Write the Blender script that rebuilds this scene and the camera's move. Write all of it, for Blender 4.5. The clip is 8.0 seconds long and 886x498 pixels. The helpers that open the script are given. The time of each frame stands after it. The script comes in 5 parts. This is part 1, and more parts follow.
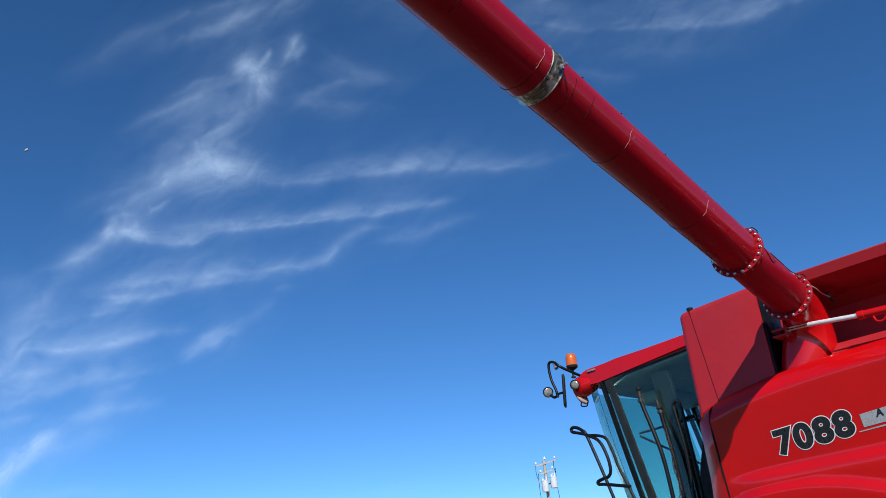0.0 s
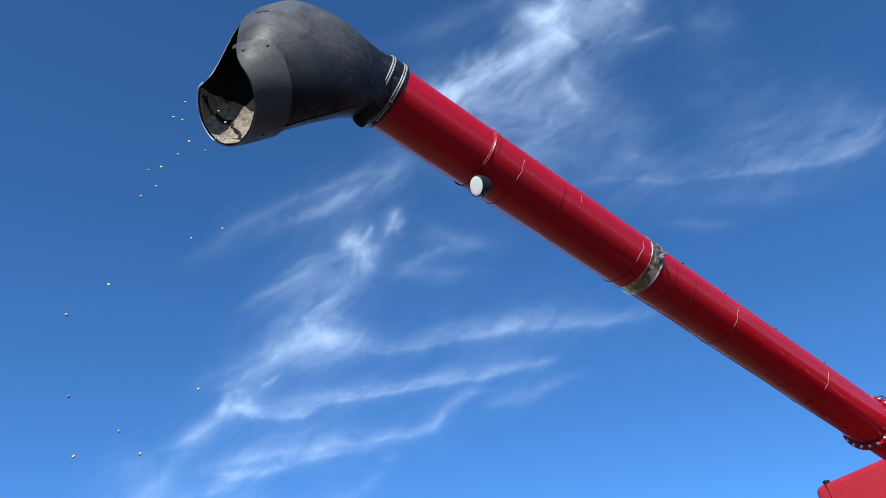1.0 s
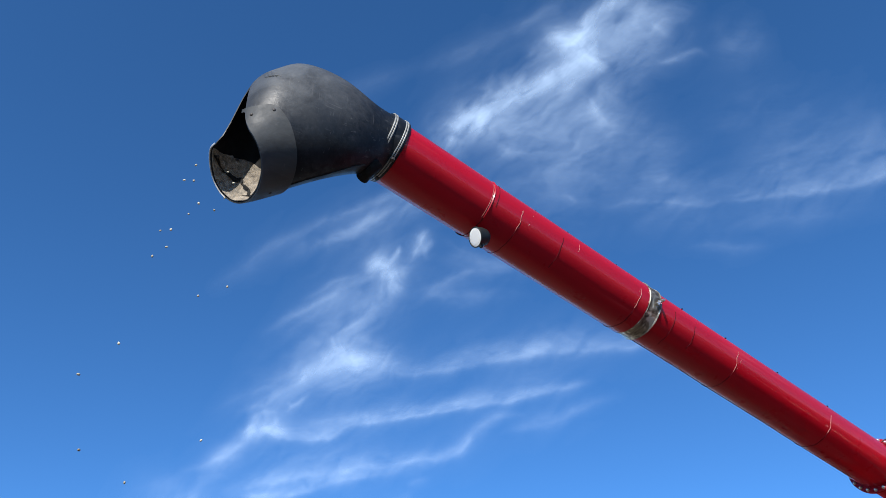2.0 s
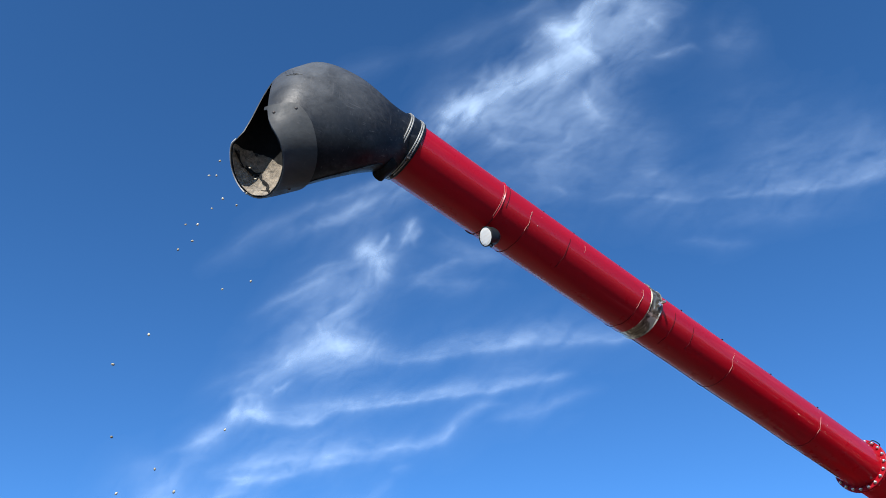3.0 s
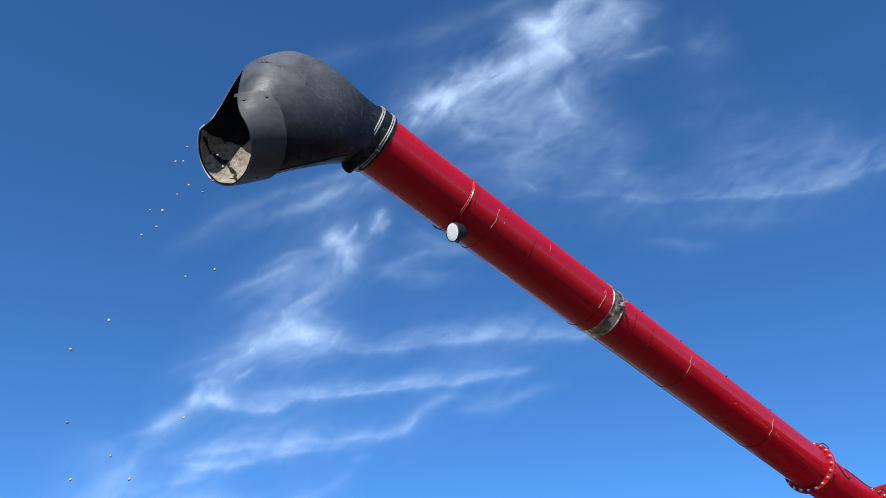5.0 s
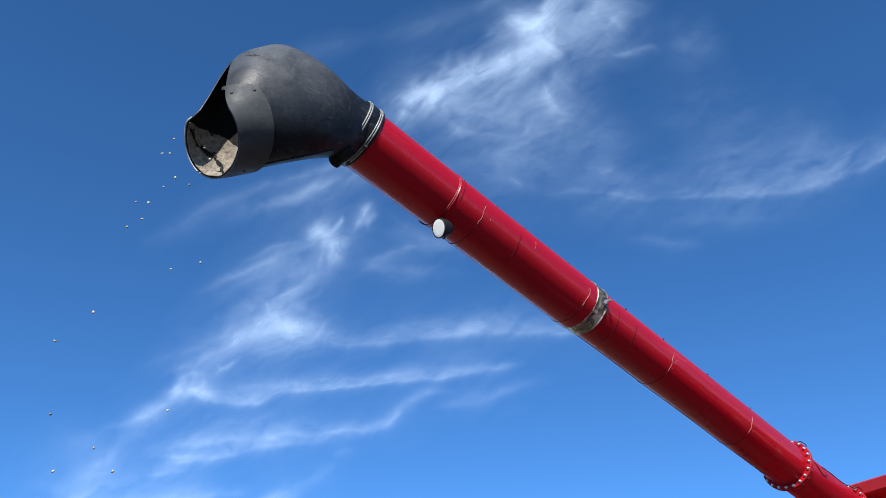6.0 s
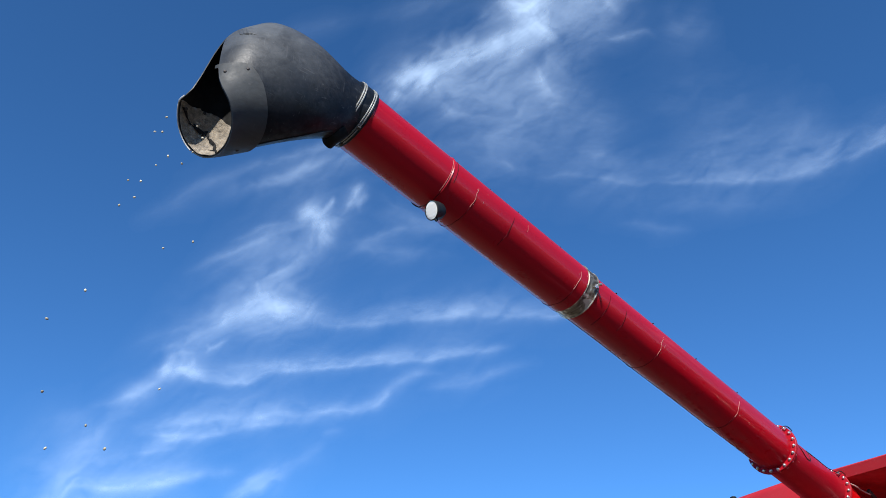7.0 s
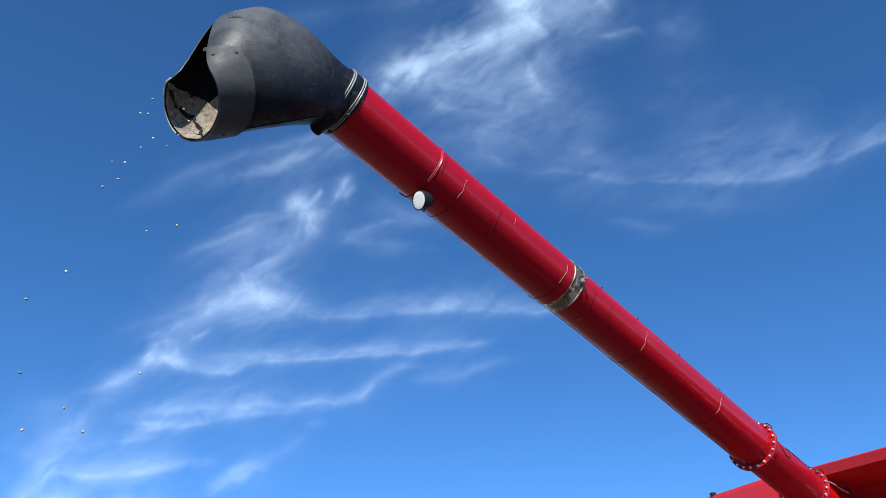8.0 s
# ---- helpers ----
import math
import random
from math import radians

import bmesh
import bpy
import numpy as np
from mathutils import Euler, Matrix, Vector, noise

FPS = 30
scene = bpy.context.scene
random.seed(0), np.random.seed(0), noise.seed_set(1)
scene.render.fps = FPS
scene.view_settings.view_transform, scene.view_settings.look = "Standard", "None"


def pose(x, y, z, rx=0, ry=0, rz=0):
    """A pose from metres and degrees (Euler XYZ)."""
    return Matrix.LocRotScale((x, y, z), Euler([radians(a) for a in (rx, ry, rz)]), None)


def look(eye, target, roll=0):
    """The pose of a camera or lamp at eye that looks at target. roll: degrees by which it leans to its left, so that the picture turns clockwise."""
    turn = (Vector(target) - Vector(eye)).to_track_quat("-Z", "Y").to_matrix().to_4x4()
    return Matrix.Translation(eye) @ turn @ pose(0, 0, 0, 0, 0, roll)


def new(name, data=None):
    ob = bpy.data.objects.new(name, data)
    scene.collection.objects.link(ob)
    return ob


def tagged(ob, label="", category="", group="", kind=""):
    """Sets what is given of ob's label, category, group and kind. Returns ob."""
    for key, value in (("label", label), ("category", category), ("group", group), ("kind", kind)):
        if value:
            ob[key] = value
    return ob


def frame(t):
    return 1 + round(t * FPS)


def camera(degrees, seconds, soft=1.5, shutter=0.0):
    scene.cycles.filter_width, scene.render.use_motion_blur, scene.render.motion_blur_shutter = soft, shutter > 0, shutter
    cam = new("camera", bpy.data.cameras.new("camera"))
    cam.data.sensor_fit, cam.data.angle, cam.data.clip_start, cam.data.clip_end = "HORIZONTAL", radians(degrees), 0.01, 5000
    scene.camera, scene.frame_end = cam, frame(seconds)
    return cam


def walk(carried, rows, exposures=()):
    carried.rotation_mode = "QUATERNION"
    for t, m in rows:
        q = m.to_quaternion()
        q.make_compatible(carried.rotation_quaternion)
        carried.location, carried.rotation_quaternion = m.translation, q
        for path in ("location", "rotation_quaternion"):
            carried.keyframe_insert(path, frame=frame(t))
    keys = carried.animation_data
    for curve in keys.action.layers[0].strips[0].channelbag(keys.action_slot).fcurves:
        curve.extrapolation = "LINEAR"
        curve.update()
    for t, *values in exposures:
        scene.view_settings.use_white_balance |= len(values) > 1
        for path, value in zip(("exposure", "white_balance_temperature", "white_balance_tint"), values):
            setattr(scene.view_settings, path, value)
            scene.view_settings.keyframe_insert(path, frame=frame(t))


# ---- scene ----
cam = camera(60.0, 8.0, soft=0.7)
walk(cam, [
    (0, pose(-0.063, -0.032, 1.572, 113.61, 4.50, -40.71)),
    (0.5, pose(-0.201, -0.157, 1.607, 121.56, 4.50, -35.39)),
    (1, pose(-0.326, -0.274, 1.632, 126.24, 3.72, -32.39)),
    (1.5, pose(-0.293, -0.463, 1.642, 127.89, 2.72, -30.88)),
    (1.7, pose(-0.287, -0.518, 1.648, 128.07, 2.44, -30.71)),
    (2.8, pose(-0.488, -0.612, 1.622, 127.28, 1.69, -32.09)),
    (3, pose(-0.505, -0.610, 1.622, 127.06, 1.64, -32.49)),
    (3.5, pose(-0.512, -0.617, 1.624, 126.71, 1.60, -33.44)),
    (4, pose(-0.517, -0.620, 1.621, 126.57, 1.53, -34.21)),
    (4.5, pose(-0.513, -0.626, 1.622, 126.46, 1.42, -34.91)),
    (4.7, pose(-0.510, -0.631, 1.623, 126.44, 1.43, -35.17)),
    (5.8, pose(-0.521, -0.653, 1.619, 126.09, 1.45, -36.72)),
    (6, pose(-0.525, -0.651, 1.618, 125.95, 1.44, -36.95)),
    (6.5, pose(-0.530, -0.642, 1.621, 125.35, 1.38, -37.45)),
    (7, pose(-0.537, -0.650, 1.615, 124.60, 1.24, -37.93)),
    (7.5, pose(-0.520, -0.625, 1.608, 124.08, 1.04, -38.38)),
    (8, pose(-0.519, -0.630, 1.607, 124.11, 0.80, -39.42)),
], exposures=[(0.0, 0.09), (0.5, 0.38), (1.0, 0.64), (1.5, 0.69), (3.0, 0.72), (8.0, 0.67)])

# ---------------------------------------------------------------- light
SUN_EL, SUN_AZ = 37.4, 221.5          # where the sun stands: height and compass turn from +y towards +x
SUN_DIR = Vector((math.sin(radians(SUN_AZ)) * math.cos(radians(SUN_EL)),
                  math.cos(radians(SUN_AZ)) * math.cos(radians(SUN_EL)), math.sin(radians(SUN_EL))))
world = bpy.data.worlds.new("sky")
scene.world = world
world.use_nodes = True
wn = world.node_tree
sky = wn.nodes.new("ShaderNodeTexSky")
sky.sky_type, sky.sun_disc = "NISHITA", False
sky.sun_elevation, sky.sun_rotation = radians(SUN_EL), radians(SUN_AZ)
sky.altitude, sky.air_density, sky.dust_density, sky.ozone_density = 600.0, 0.60, 0.0, 7.6
deep = wn.nodes.new("ShaderNodeHueSaturation")          # clear dry air: a deeper blue
deep.inputs["Saturation"].default_value, deep.inputs["Hue"].default_value = 1.10, 0.4965
wn.links.new(sky.outputs[0], deep.inputs["Color"])
wn.links.new(deep.outputs[0], wn.nodes["Background"].inputs[0])
wn.nodes["Background"].inputs[1].default_value = 0.150
sun = new("sun", bpy.data.lights.new("sun", "SUN"))
sun.data.energy, sun.data.angle, sun.data.color = 4.6, radians(0.53), (1.0, 0.96, 0.90)
sun.matrix_world = look(SUN_DIR * 30, (0, 0, 0))


# ---------------------------------------------------------------- materials
def material(name, build):
    m = bpy.data.materials.new(name)
    m.use_nodes = True
    build(m.node_tree, m.node_tree.nodes["Principled BSDF"])
    return m


def noise_node(nt, scale, detail=4.0, rough=0.55, coord="Object", stretch=(1, 1, 1), distort=0.0, turn=None):
    tc, mp, nz = (nt.nodes.new("ShaderNode" + k) for k in ("TexCoord", "Mapping", "TexNoise"))
    mp.inputs["Scale"].default_value = stretch
    if turn:          # stretch along a leaning axis
        mp.vector_type = "TEXTURE"
        mp.inputs["Rotation"].default_value = [radians(v) for v in turn]
        mp.inputs["Scale"].default_value = [1 / v for v in stretch]
    nz.inputs["Scale"].default_value, nz.inputs["Detail"].default_value = scale, detail
    nz.inputs["Roughness"].default_value, nz.inputs["Distortion"].default_value = rough, distort
    nt.links.new(tc.outputs[coord], mp.inputs["Vector"])
    nt.links.new(mp.outputs[0], nz.inputs["Vector"])
    return nz.outputs["Fac"]


def ramp(nt, fac, stops):
    r = nt.nodes.new("ShaderNodeValToRGB")
    el = r.color_ramp.elements
    while len(el) < len(stops):
        el.new(0.5)
    for e, (pos, col) in zip(el, stops):
        e.position, e.color = pos, (*col, 1.0) if len(col) == 3 else col
    nt.links.new(fac, r.inputs[0])
    return r.outputs[0]


def grey(v):
    return (v, v, v)


def mix(nt, fac, a, b):
    n = nt.nodes.new("ShaderNodeMix")
    n.data_type = "RGBA"
    for sock, val in ((n.inputs[0], fac), (n.inputs[6], a), (n.inputs[7], b)):
        if isinstance(val, (int, float)):
            sock.default_value = val
        elif isinstance(val, tuple):
            sock.default_value = (*val, 1.0)
        else:
            nt.links.new(val, sock)
    return n.outputs[2]


def bump(nt, bsdf, height, strength, distance):
    b = nt.nodes.new("ShaderNodeBump")
    b.inputs["Strength"].default_value, b.inputs["Distance"].default_value = strength, distance
    nt.links.new(height, b.inputs["Height"])
    nt.links.new(b.outputs[0], bsdf.inputs["Normal"])


def paint(name, base, worn, rough=0.28, coat=0.5, dust=0.15, stretch=(1, 1, 1), scraped=False, turn=None, shine=0.35):
    """Machine paint: faded in large patches, fine dust specks, a little waviness in the sheet; scraped: long scuffs along it;
    turn: the lean of a tube that its streaks follow."""
    def build(nt, b):
        fade = ramp(nt, noise_node(nt, 1.3, 5.0, 0.6, stretch=stretch, turn=turn), [(0.35, grey(0.0)), (0.7, grey(1.0))])
        specks = ramp(nt, noise_node(nt, 55.0, 3.0, 0.7), [(0.62, grey(0.0)), (0.75, grey(dust))])
        col = mix(nt, fade, base, worn)
        if scraped:
            scuff = ramp(nt, noise_node(nt, 22.0, 5.0, 0.65, stretch=(0.05, 1.0, 1.0), distort=0.3, turn=turn), [(0.58, grey(0.0)), (0.74, grey(0.20))])
            patch = ramp(nt, noise_node(nt, 3.0, 4.0, 0.6, stretch=(0.25, 1.0, 1.0), turn=turn), [(0.48, grey(0.0)), (0.64, grey(1.0))])
            m = nt.nodes.new("ShaderNodeMath")
            m.operation = "MULTIPLY"
            nt.links.new(scuff, m.inputs[0])
            nt.links.new(patch, m.inputs[1])
            col = mix(nt, m.outputs[0], col, (0.62, 0.10, 0.11))
        nt.links.new(mix(nt, specks, col, (0.42, 0.34, 0.27)), b.inputs["Base Color"])
        nt.links.new(ramp(nt, noise_node(nt, 7.0, 6.0, 0.65), [(0.3, grey(rough * 0.8)), (0.75, grey(min(1, rough * 1.6)))]),
                     b.inputs["Roughness"])
        b.inputs["Coat Weight"].default_value, b.inputs["Coat Roughness"].default_value = coat, 0.06
        b.inputs["Specular IOR Level"].default_value = shine
        if turn:
            bump(nt, b, noise_node(nt, 9.0, 2.0, 0.5, stretch=(0.10, 1.0, 1.0), turn=turn), 0.10, 0.012)
        else:
            bump(nt, b, noise_node(nt, 1.1, 1.0), 0.05, 0.04)
    return material(name, build)


def plain(name, low, high, rough, metal=0.0, scale=9.0, relief=0.15, depth=0.004, coat=0.0, shine=0.5):
    def build(nt, b):
        n = noise_node(nt, scale, 6.0, 0.65)
        nt.links.new(ramp(nt, n, [(0.3, low), (0.7, high)]), b.inputs["Base Color"])
        nt.links.new(ramp(nt, noise_node(nt, scale * 3.1, 4.0), [(0.3, grey(rough * 0.75)), (0.7, grey(min(1.0, rough * 1.25)))]),
                     b.inputs["Roughness"])
        b.inputs["Metallic"].default_value, b.inputs["Coat Weight"].default_value = metal, coat
        b.inputs["Specular IOR Level"].default_value = shine
        bump(nt, b, noise_node(nt, scale * 6, 4.0), relief, depth)
    return material(name, build)


red_panel = paint("red_panel_paint", (0.58, 0.003, 0.005), (0.50, 0.004, 0.007), 0.16, 0.30, 0.04)
red_tank = paint("red_tank_paint", (0.43, 0.012, 0.019), (0.37, 0.017, 0.026), 0.50, 0.06, 0.16)
# its darker lengthwise streaks also stand in for reflections along the tube
red_tube = paint("red_tube_paint", (0.40, 0.002, 0.010), (0.30, 0.003, 0.012), 0.28, 0.24, 0.04, (0.3, 6, 6), True, (0, 12.64, 4.5), 0.18)
red_root = paint("red_root_paint", (0.34, 0.002, 0.010), (0.27, 0.003, 0.011), 0.42, 0.12, 0.06, (0.5, 6, 6), False, (0, 12.64, 4.5), 0.2)


def rubber(name, low, high, scuff, rough, lit_crown=None, shine=0.42):
    """Moulded rubber, greyed by weather in patches, with pale scuffs and two sets of crossing scratches; optionally a
    colour and the middle and reach of a pale patch that puts the sunlit crown into the colour."""
    def times(nt, p, q):
        m = nt.nodes.new("ShaderNodeMath")
        m.operation = "MULTIPLY"
        nt.links.new(p, m.inputs[0])
        nt.links.new(q, m.inputs[1])
        return m.outputs[0]

    def build(nt, b):
        base = ramp(nt, noise_node(nt, 3.4, 9.0, 0.68, distort=0.9), [(0.36, low), (0.64, high)])
        grime = ramp(nt, noise_node(nt, 26.0, 8.0, 0.72, distort=0.4), [(0.40, grey(0.0)), (0.66, grey(0.20))])
        wear = ramp(nt, noise_node(nt, 2.6, 5.0, 0.6), [(0.42, grey(0.0)), (0.60, grey(1.0))])
        # paler round one point: the sunlit top of the spout, put into the colour
        if lit_crown:
            pale, middle, reach = lit_crown
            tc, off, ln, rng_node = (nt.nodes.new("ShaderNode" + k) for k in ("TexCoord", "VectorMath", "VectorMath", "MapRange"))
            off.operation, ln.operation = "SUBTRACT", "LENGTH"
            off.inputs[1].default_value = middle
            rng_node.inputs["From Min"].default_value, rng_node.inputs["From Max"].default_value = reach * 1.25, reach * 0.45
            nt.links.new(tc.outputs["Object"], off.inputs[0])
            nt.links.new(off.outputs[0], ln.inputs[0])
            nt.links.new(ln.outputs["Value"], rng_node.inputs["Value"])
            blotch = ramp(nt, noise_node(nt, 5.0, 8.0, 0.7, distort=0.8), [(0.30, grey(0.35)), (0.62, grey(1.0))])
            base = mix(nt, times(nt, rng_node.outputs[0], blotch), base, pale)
        col = mix(nt, times(nt, grime, wear), base, scuff)
        for scale, stretch, seed in ((110.0, (0.05, 1.0, 0.4), 0.0), (130.0, (0.8, 0.4, 0.05), 1.0)):
            lines = ramp(nt, noise_node(nt, scale, 2.0, 0.5, stretch=stretch, distort=0.3), [(0.66, grey(0.0)), (0.70, grey(0.20))])
            part_of = ramp(nt, noise_node(nt, 3.2 + seed, 4.0, 0.6, distort=seed), [(0.47, grey(0.0)), (0.56, grey(1.0))])
            col = mix(nt, times(nt, lines, part_of), col, scuff)
        nt.links.new(col, b.inputs["Base Color"])
        nt.links.new(ramp(nt, noise_node(nt, 6.0, 7.0, 0.65), [(0.32, grey(rough * 0.72)), (0.68, grey(rough * 1.3))]), b.inputs["Roughness"])
        b.inputs["Specular IOR Level"].default_value = shine
        bump(nt, b, noise_node(nt, 30.0, 6.0, 0.6), 0.35, 0.004)
    return material(name, build)


# near-black base for the shaded flank, painted paler over the sunlit crown
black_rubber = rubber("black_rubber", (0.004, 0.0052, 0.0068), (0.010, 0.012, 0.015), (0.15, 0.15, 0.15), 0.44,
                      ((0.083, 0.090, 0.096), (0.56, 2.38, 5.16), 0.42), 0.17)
grey_rubber = rubber("grey_belting", (0.034, 0.037, 0.039), (0.058, 0.062, 0.063), (0.11, 0.11, 0.108), 0.62, None, 0.20)
# blacker copy of the rubber, which puts the shade inside the spout into colour
deep_black_rubber = plain("deep_black_rubber", (0.006, 0.006, 0.006), (0.014, 0.014, 0.014), 0.75, shine=0.12)
# pale tone that stands for sunlight on the spout's far rim
rim_highlight = plain("rim_highlight", (0.30, 0.305, 0.31), (0.50, 0.505, 0.51), 0.7, 0.0, 30.0)
spout_liner = plain("dusty_liner", (0.085, 0.074, 0.060), (0.38, 0.32, 0.245), 0.85, 0.0, 34.0, 0.7, 0.012)
black_paint = plain("black_paint", (0.003, 0.0035, 0.004), (0.007, 0.008, 0.009), 0.42, 0.0, 8.0, 0.1, 0.002, 0.0, 0.22)
black_plastic = plain("black_plastic", (0.007, 0.008, 0.008), (0.016, 0.018, 0.017), 0.5, shine=0.2)


def worn_steel(nt, b):
    """Bright strap steel, tarnished brown in hard-edged patches."""
    n = noise_node(nt, 9.0, 6.0, 0.6, distort=0.8)
    nt.links.new(ramp(nt, n, [(0.40, (0.075, 0.060, 0.042)), (0.50, (0.30, 0.27, 0.21)), (0.56, (0.70, 0.67, 0.58))]), b.inputs["Base Color"])
    nt.links.new(ramp(nt, n, [(0.40, grey(0.55)), (0.58, grey(0.30))]), b.inputs["Roughness"])
    b.inputs["Metallic"].default_value = 0.65
    bump(nt, b, noise_node(nt, 40.0, 4.0), 0.2, 0.003)


steel = material("galvanised_steel", worn_steel)
zinc = plain("zinc_bolt", (0.52, 0.51, 0.48), (0.74, 0.72, 0.68), 0.30, 0.85, 30.0, 0.1)
chrome = plain("chromed_rod", (0.80, 0.80, 0.80), (0.92, 0.92, 0.91), 0.55, 0.55, 12.0, 0.02)
dark_steel = plain("dark_steel", (0.02, 0.018, 0.017), (0.06, 0.05, 0.045), 0.55, 0.3)
bare_weld = plain("weld_chip_glint", (0.28, 0.05, 0.045), (0.42, 0.22, 0.19), 0.6, 0.0, 40.0)
dark_joint = plain("joint_line", (0.035, 0.003, 0.005), (0.080, 0.005, 0.009), 0.8, shine=0.1)
cab_trim = plain("grey_trim", (0.30, 0.31, 0.29), (0.42, 0.43, 0.40), 0.7)
post_grey = plain("post_trim", (0.009, 0.012, 0.013), (0.018, 0.023, 0.024), 0.6, shine=0.3)
cab_dark = plain("dark_trim", (0.009, 0.010, 0.011), (0.020, 0.021, 0.022), 0.6, shine=0.2)
decal_white = plain("decal_white", (0.70, 0.70, 0.70), (0.80, 0.80, 0.79), 0.35)
decal_black = plain("decal_black", (0.008, 0.012, 0.014), (0.016, 0.022, 0.024), 0.3)
decal_silver = plain("decal_silver", (0.42, 0.44, 0.45), (0.55, 0.57, 0.58), 0.3, 0.4)
cream = plain("cream_plastic", (0.36, 0.24, 0.20), (0.46, 0.32, 0.28), 0.5)
pole_wood = plain("weathered_pole", (0.30, 0.27, 0.24), (0.48, 0.45, 0.40), 0.85)
can_grey = plain("transformer_paint", (0.55, 0.57, 0.58), (0.68, 0.70, 0.70), 0.45)
porcelain = plain("insulator_glass", (0.62, 0.70, 0.76), (0.80, 0.86, 0.90), 0.15)
tyre_rubber = plain("tyre_rubber", (0.018, 0.017, 0.016), (0.05, 0.045, 0.04), 0.8)
kernel_mat = plain("grain_kernel", (0.10, 0.07, 0.03), (0.75, 0.68, 0.50), 0.6, 0.0, 4.0)


def glass_like(name, tint, rough=0.0):
    def build(nt, b):
        b.inputs["Base Color"].default_value = (*tint, 1.0)
        b.inputs["Transmission Weight"].default_value = 1.0
        b.inputs["Roughness"].default_value, b.inputs["IOR"].default_value = rough, 1.45
    return material(name, build)


dull_lens = plain("dull_lens", (0.16, 0.16, 0.15), (0.34, 0.34, 0.32), 0.25, 0.2, 24.0, 0.1, 0.002, 0.5)
band_steel = plain("band_steel", (0.16, 0.16, 0.15), (0.34, 0.34, 0.31), 0.5, 0.25, 14.0, 0.1)
cab_glass = glass_like("tinted_cab_glass", (0.46, 0.72, 0.62))
screen_glass = glass_like("windscreen_glass", (0.37, 0.63, 0.55))
amber = plain("amber_lens", (0.55, 0.10, 0.006), (0.68, 0.15, 0.009), 0.22, 0.0, 20.0, 0.05, 0.002, 0.6)


def lens_build(nt, b):
    b.inputs["Base Color"].default_value = (0.82, 0.81, 0.75, 1)
    b.inputs["Roughness"].default_value, b.inputs["Coat Weight"].default_value = 0.42, 0.0
    w = nt.nodes.new("ShaderNodeTexWave")
    w.inputs["Scale"].default_value = 40
    tc = nt.nodes.new("ShaderNodeTexCoord")
    nt.links.new(tc.outputs["Object"], w.inputs["Vector"])
    bump(nt, b, w.outputs["Fac"], 0.15, 0.002)


lamp_lens = material("ribbed_lamp_lens", lens_build)


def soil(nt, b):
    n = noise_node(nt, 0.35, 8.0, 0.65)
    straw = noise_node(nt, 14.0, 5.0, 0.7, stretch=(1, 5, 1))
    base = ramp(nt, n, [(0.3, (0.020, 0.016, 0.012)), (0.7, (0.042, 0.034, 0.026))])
    # unseen dark ground, added to cut the light bounced up under the auger
    dark_patch = mix(nt, ramp(nt, straw, [(0.56, grey(0.0)), (0.75, grey(0.3))]), base, (0.12, 0.095, 0.06))
    field = mix(nt, straw, (0.125, 0.102, 0.071), (0.23, 0.187, 0.13))          # pale stubble outside the dark patch, for reflections low on the tube
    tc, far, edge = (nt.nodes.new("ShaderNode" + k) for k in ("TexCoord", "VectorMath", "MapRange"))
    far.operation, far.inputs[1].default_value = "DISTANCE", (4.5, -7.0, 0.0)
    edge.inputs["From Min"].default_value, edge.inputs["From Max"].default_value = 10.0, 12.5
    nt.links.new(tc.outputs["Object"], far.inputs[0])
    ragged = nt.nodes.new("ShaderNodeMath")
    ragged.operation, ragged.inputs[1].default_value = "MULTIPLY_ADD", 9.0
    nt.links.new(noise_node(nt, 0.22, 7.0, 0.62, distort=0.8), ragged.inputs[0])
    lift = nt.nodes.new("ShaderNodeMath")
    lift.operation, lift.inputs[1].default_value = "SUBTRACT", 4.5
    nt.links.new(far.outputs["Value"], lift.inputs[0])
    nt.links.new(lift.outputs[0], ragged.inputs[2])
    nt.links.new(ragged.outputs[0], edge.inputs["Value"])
    nt.links.new(mix(nt, edge.outputs[0], dark_patch, field), b.inputs["Base Color"])
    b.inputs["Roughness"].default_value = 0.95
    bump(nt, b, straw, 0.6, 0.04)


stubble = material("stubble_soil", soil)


def cirrus(nt, b):
    """Ice cloud: a thin sheet that scatters the sun through; its thickness is stored point by point."""
    at = nt.nodes.new("ShaderNodeAttribute")
    at.attribute_name = "thickness"
    veil = nt.nodes.new("ShaderNodeMath")
    veil.operation, veil.inputs[0].default_value = "POWER", math.exp(-1)
    nt.links.new(at.outputs["Fac"], veil.inputs[1])
    clear, white, blend = (nt.nodes.new("ShaderNode" + k) for k in ("BsdfTransparent", "BsdfTranslucent", "MixShader"))
    white.inputs["Color"].default_value = (0.70, 0.86, 0.98, 1)
    nt.links.new(veil.outputs[0], blend.inputs[0])
    nt.links.new(white.outputs[0], blend.inputs[1])
    nt.links.new(clear.outputs[0], blend.inputs[2])
    nt.links.new(blend.outputs[0], nt.nodes["Material Output"].inputs["Surface"])
    nt.nodes.remove(b)


cirrus_mat = material("cirrus_ice", cirrus)


# ---------------------------------------------------------------- mesh helpers
def mesh_ob(name, bm, mat, smooth=40.0):
    bmesh.ops.recalc_face_normals(bm, faces=bm.faces)
    me = bpy.data.meshes.new(name)
    bm.to_mesh(me)
    bm.free()
    for m in (mat if isinstance(mat, (list, tuple)) else (mat,)):
        me.materials.append(m)
    if smooth:
        for p in me.polygons:
            p.use_smooth = True
        me.set_sharp_from_angle(angle=radians(smooth))
    return new(name, me)


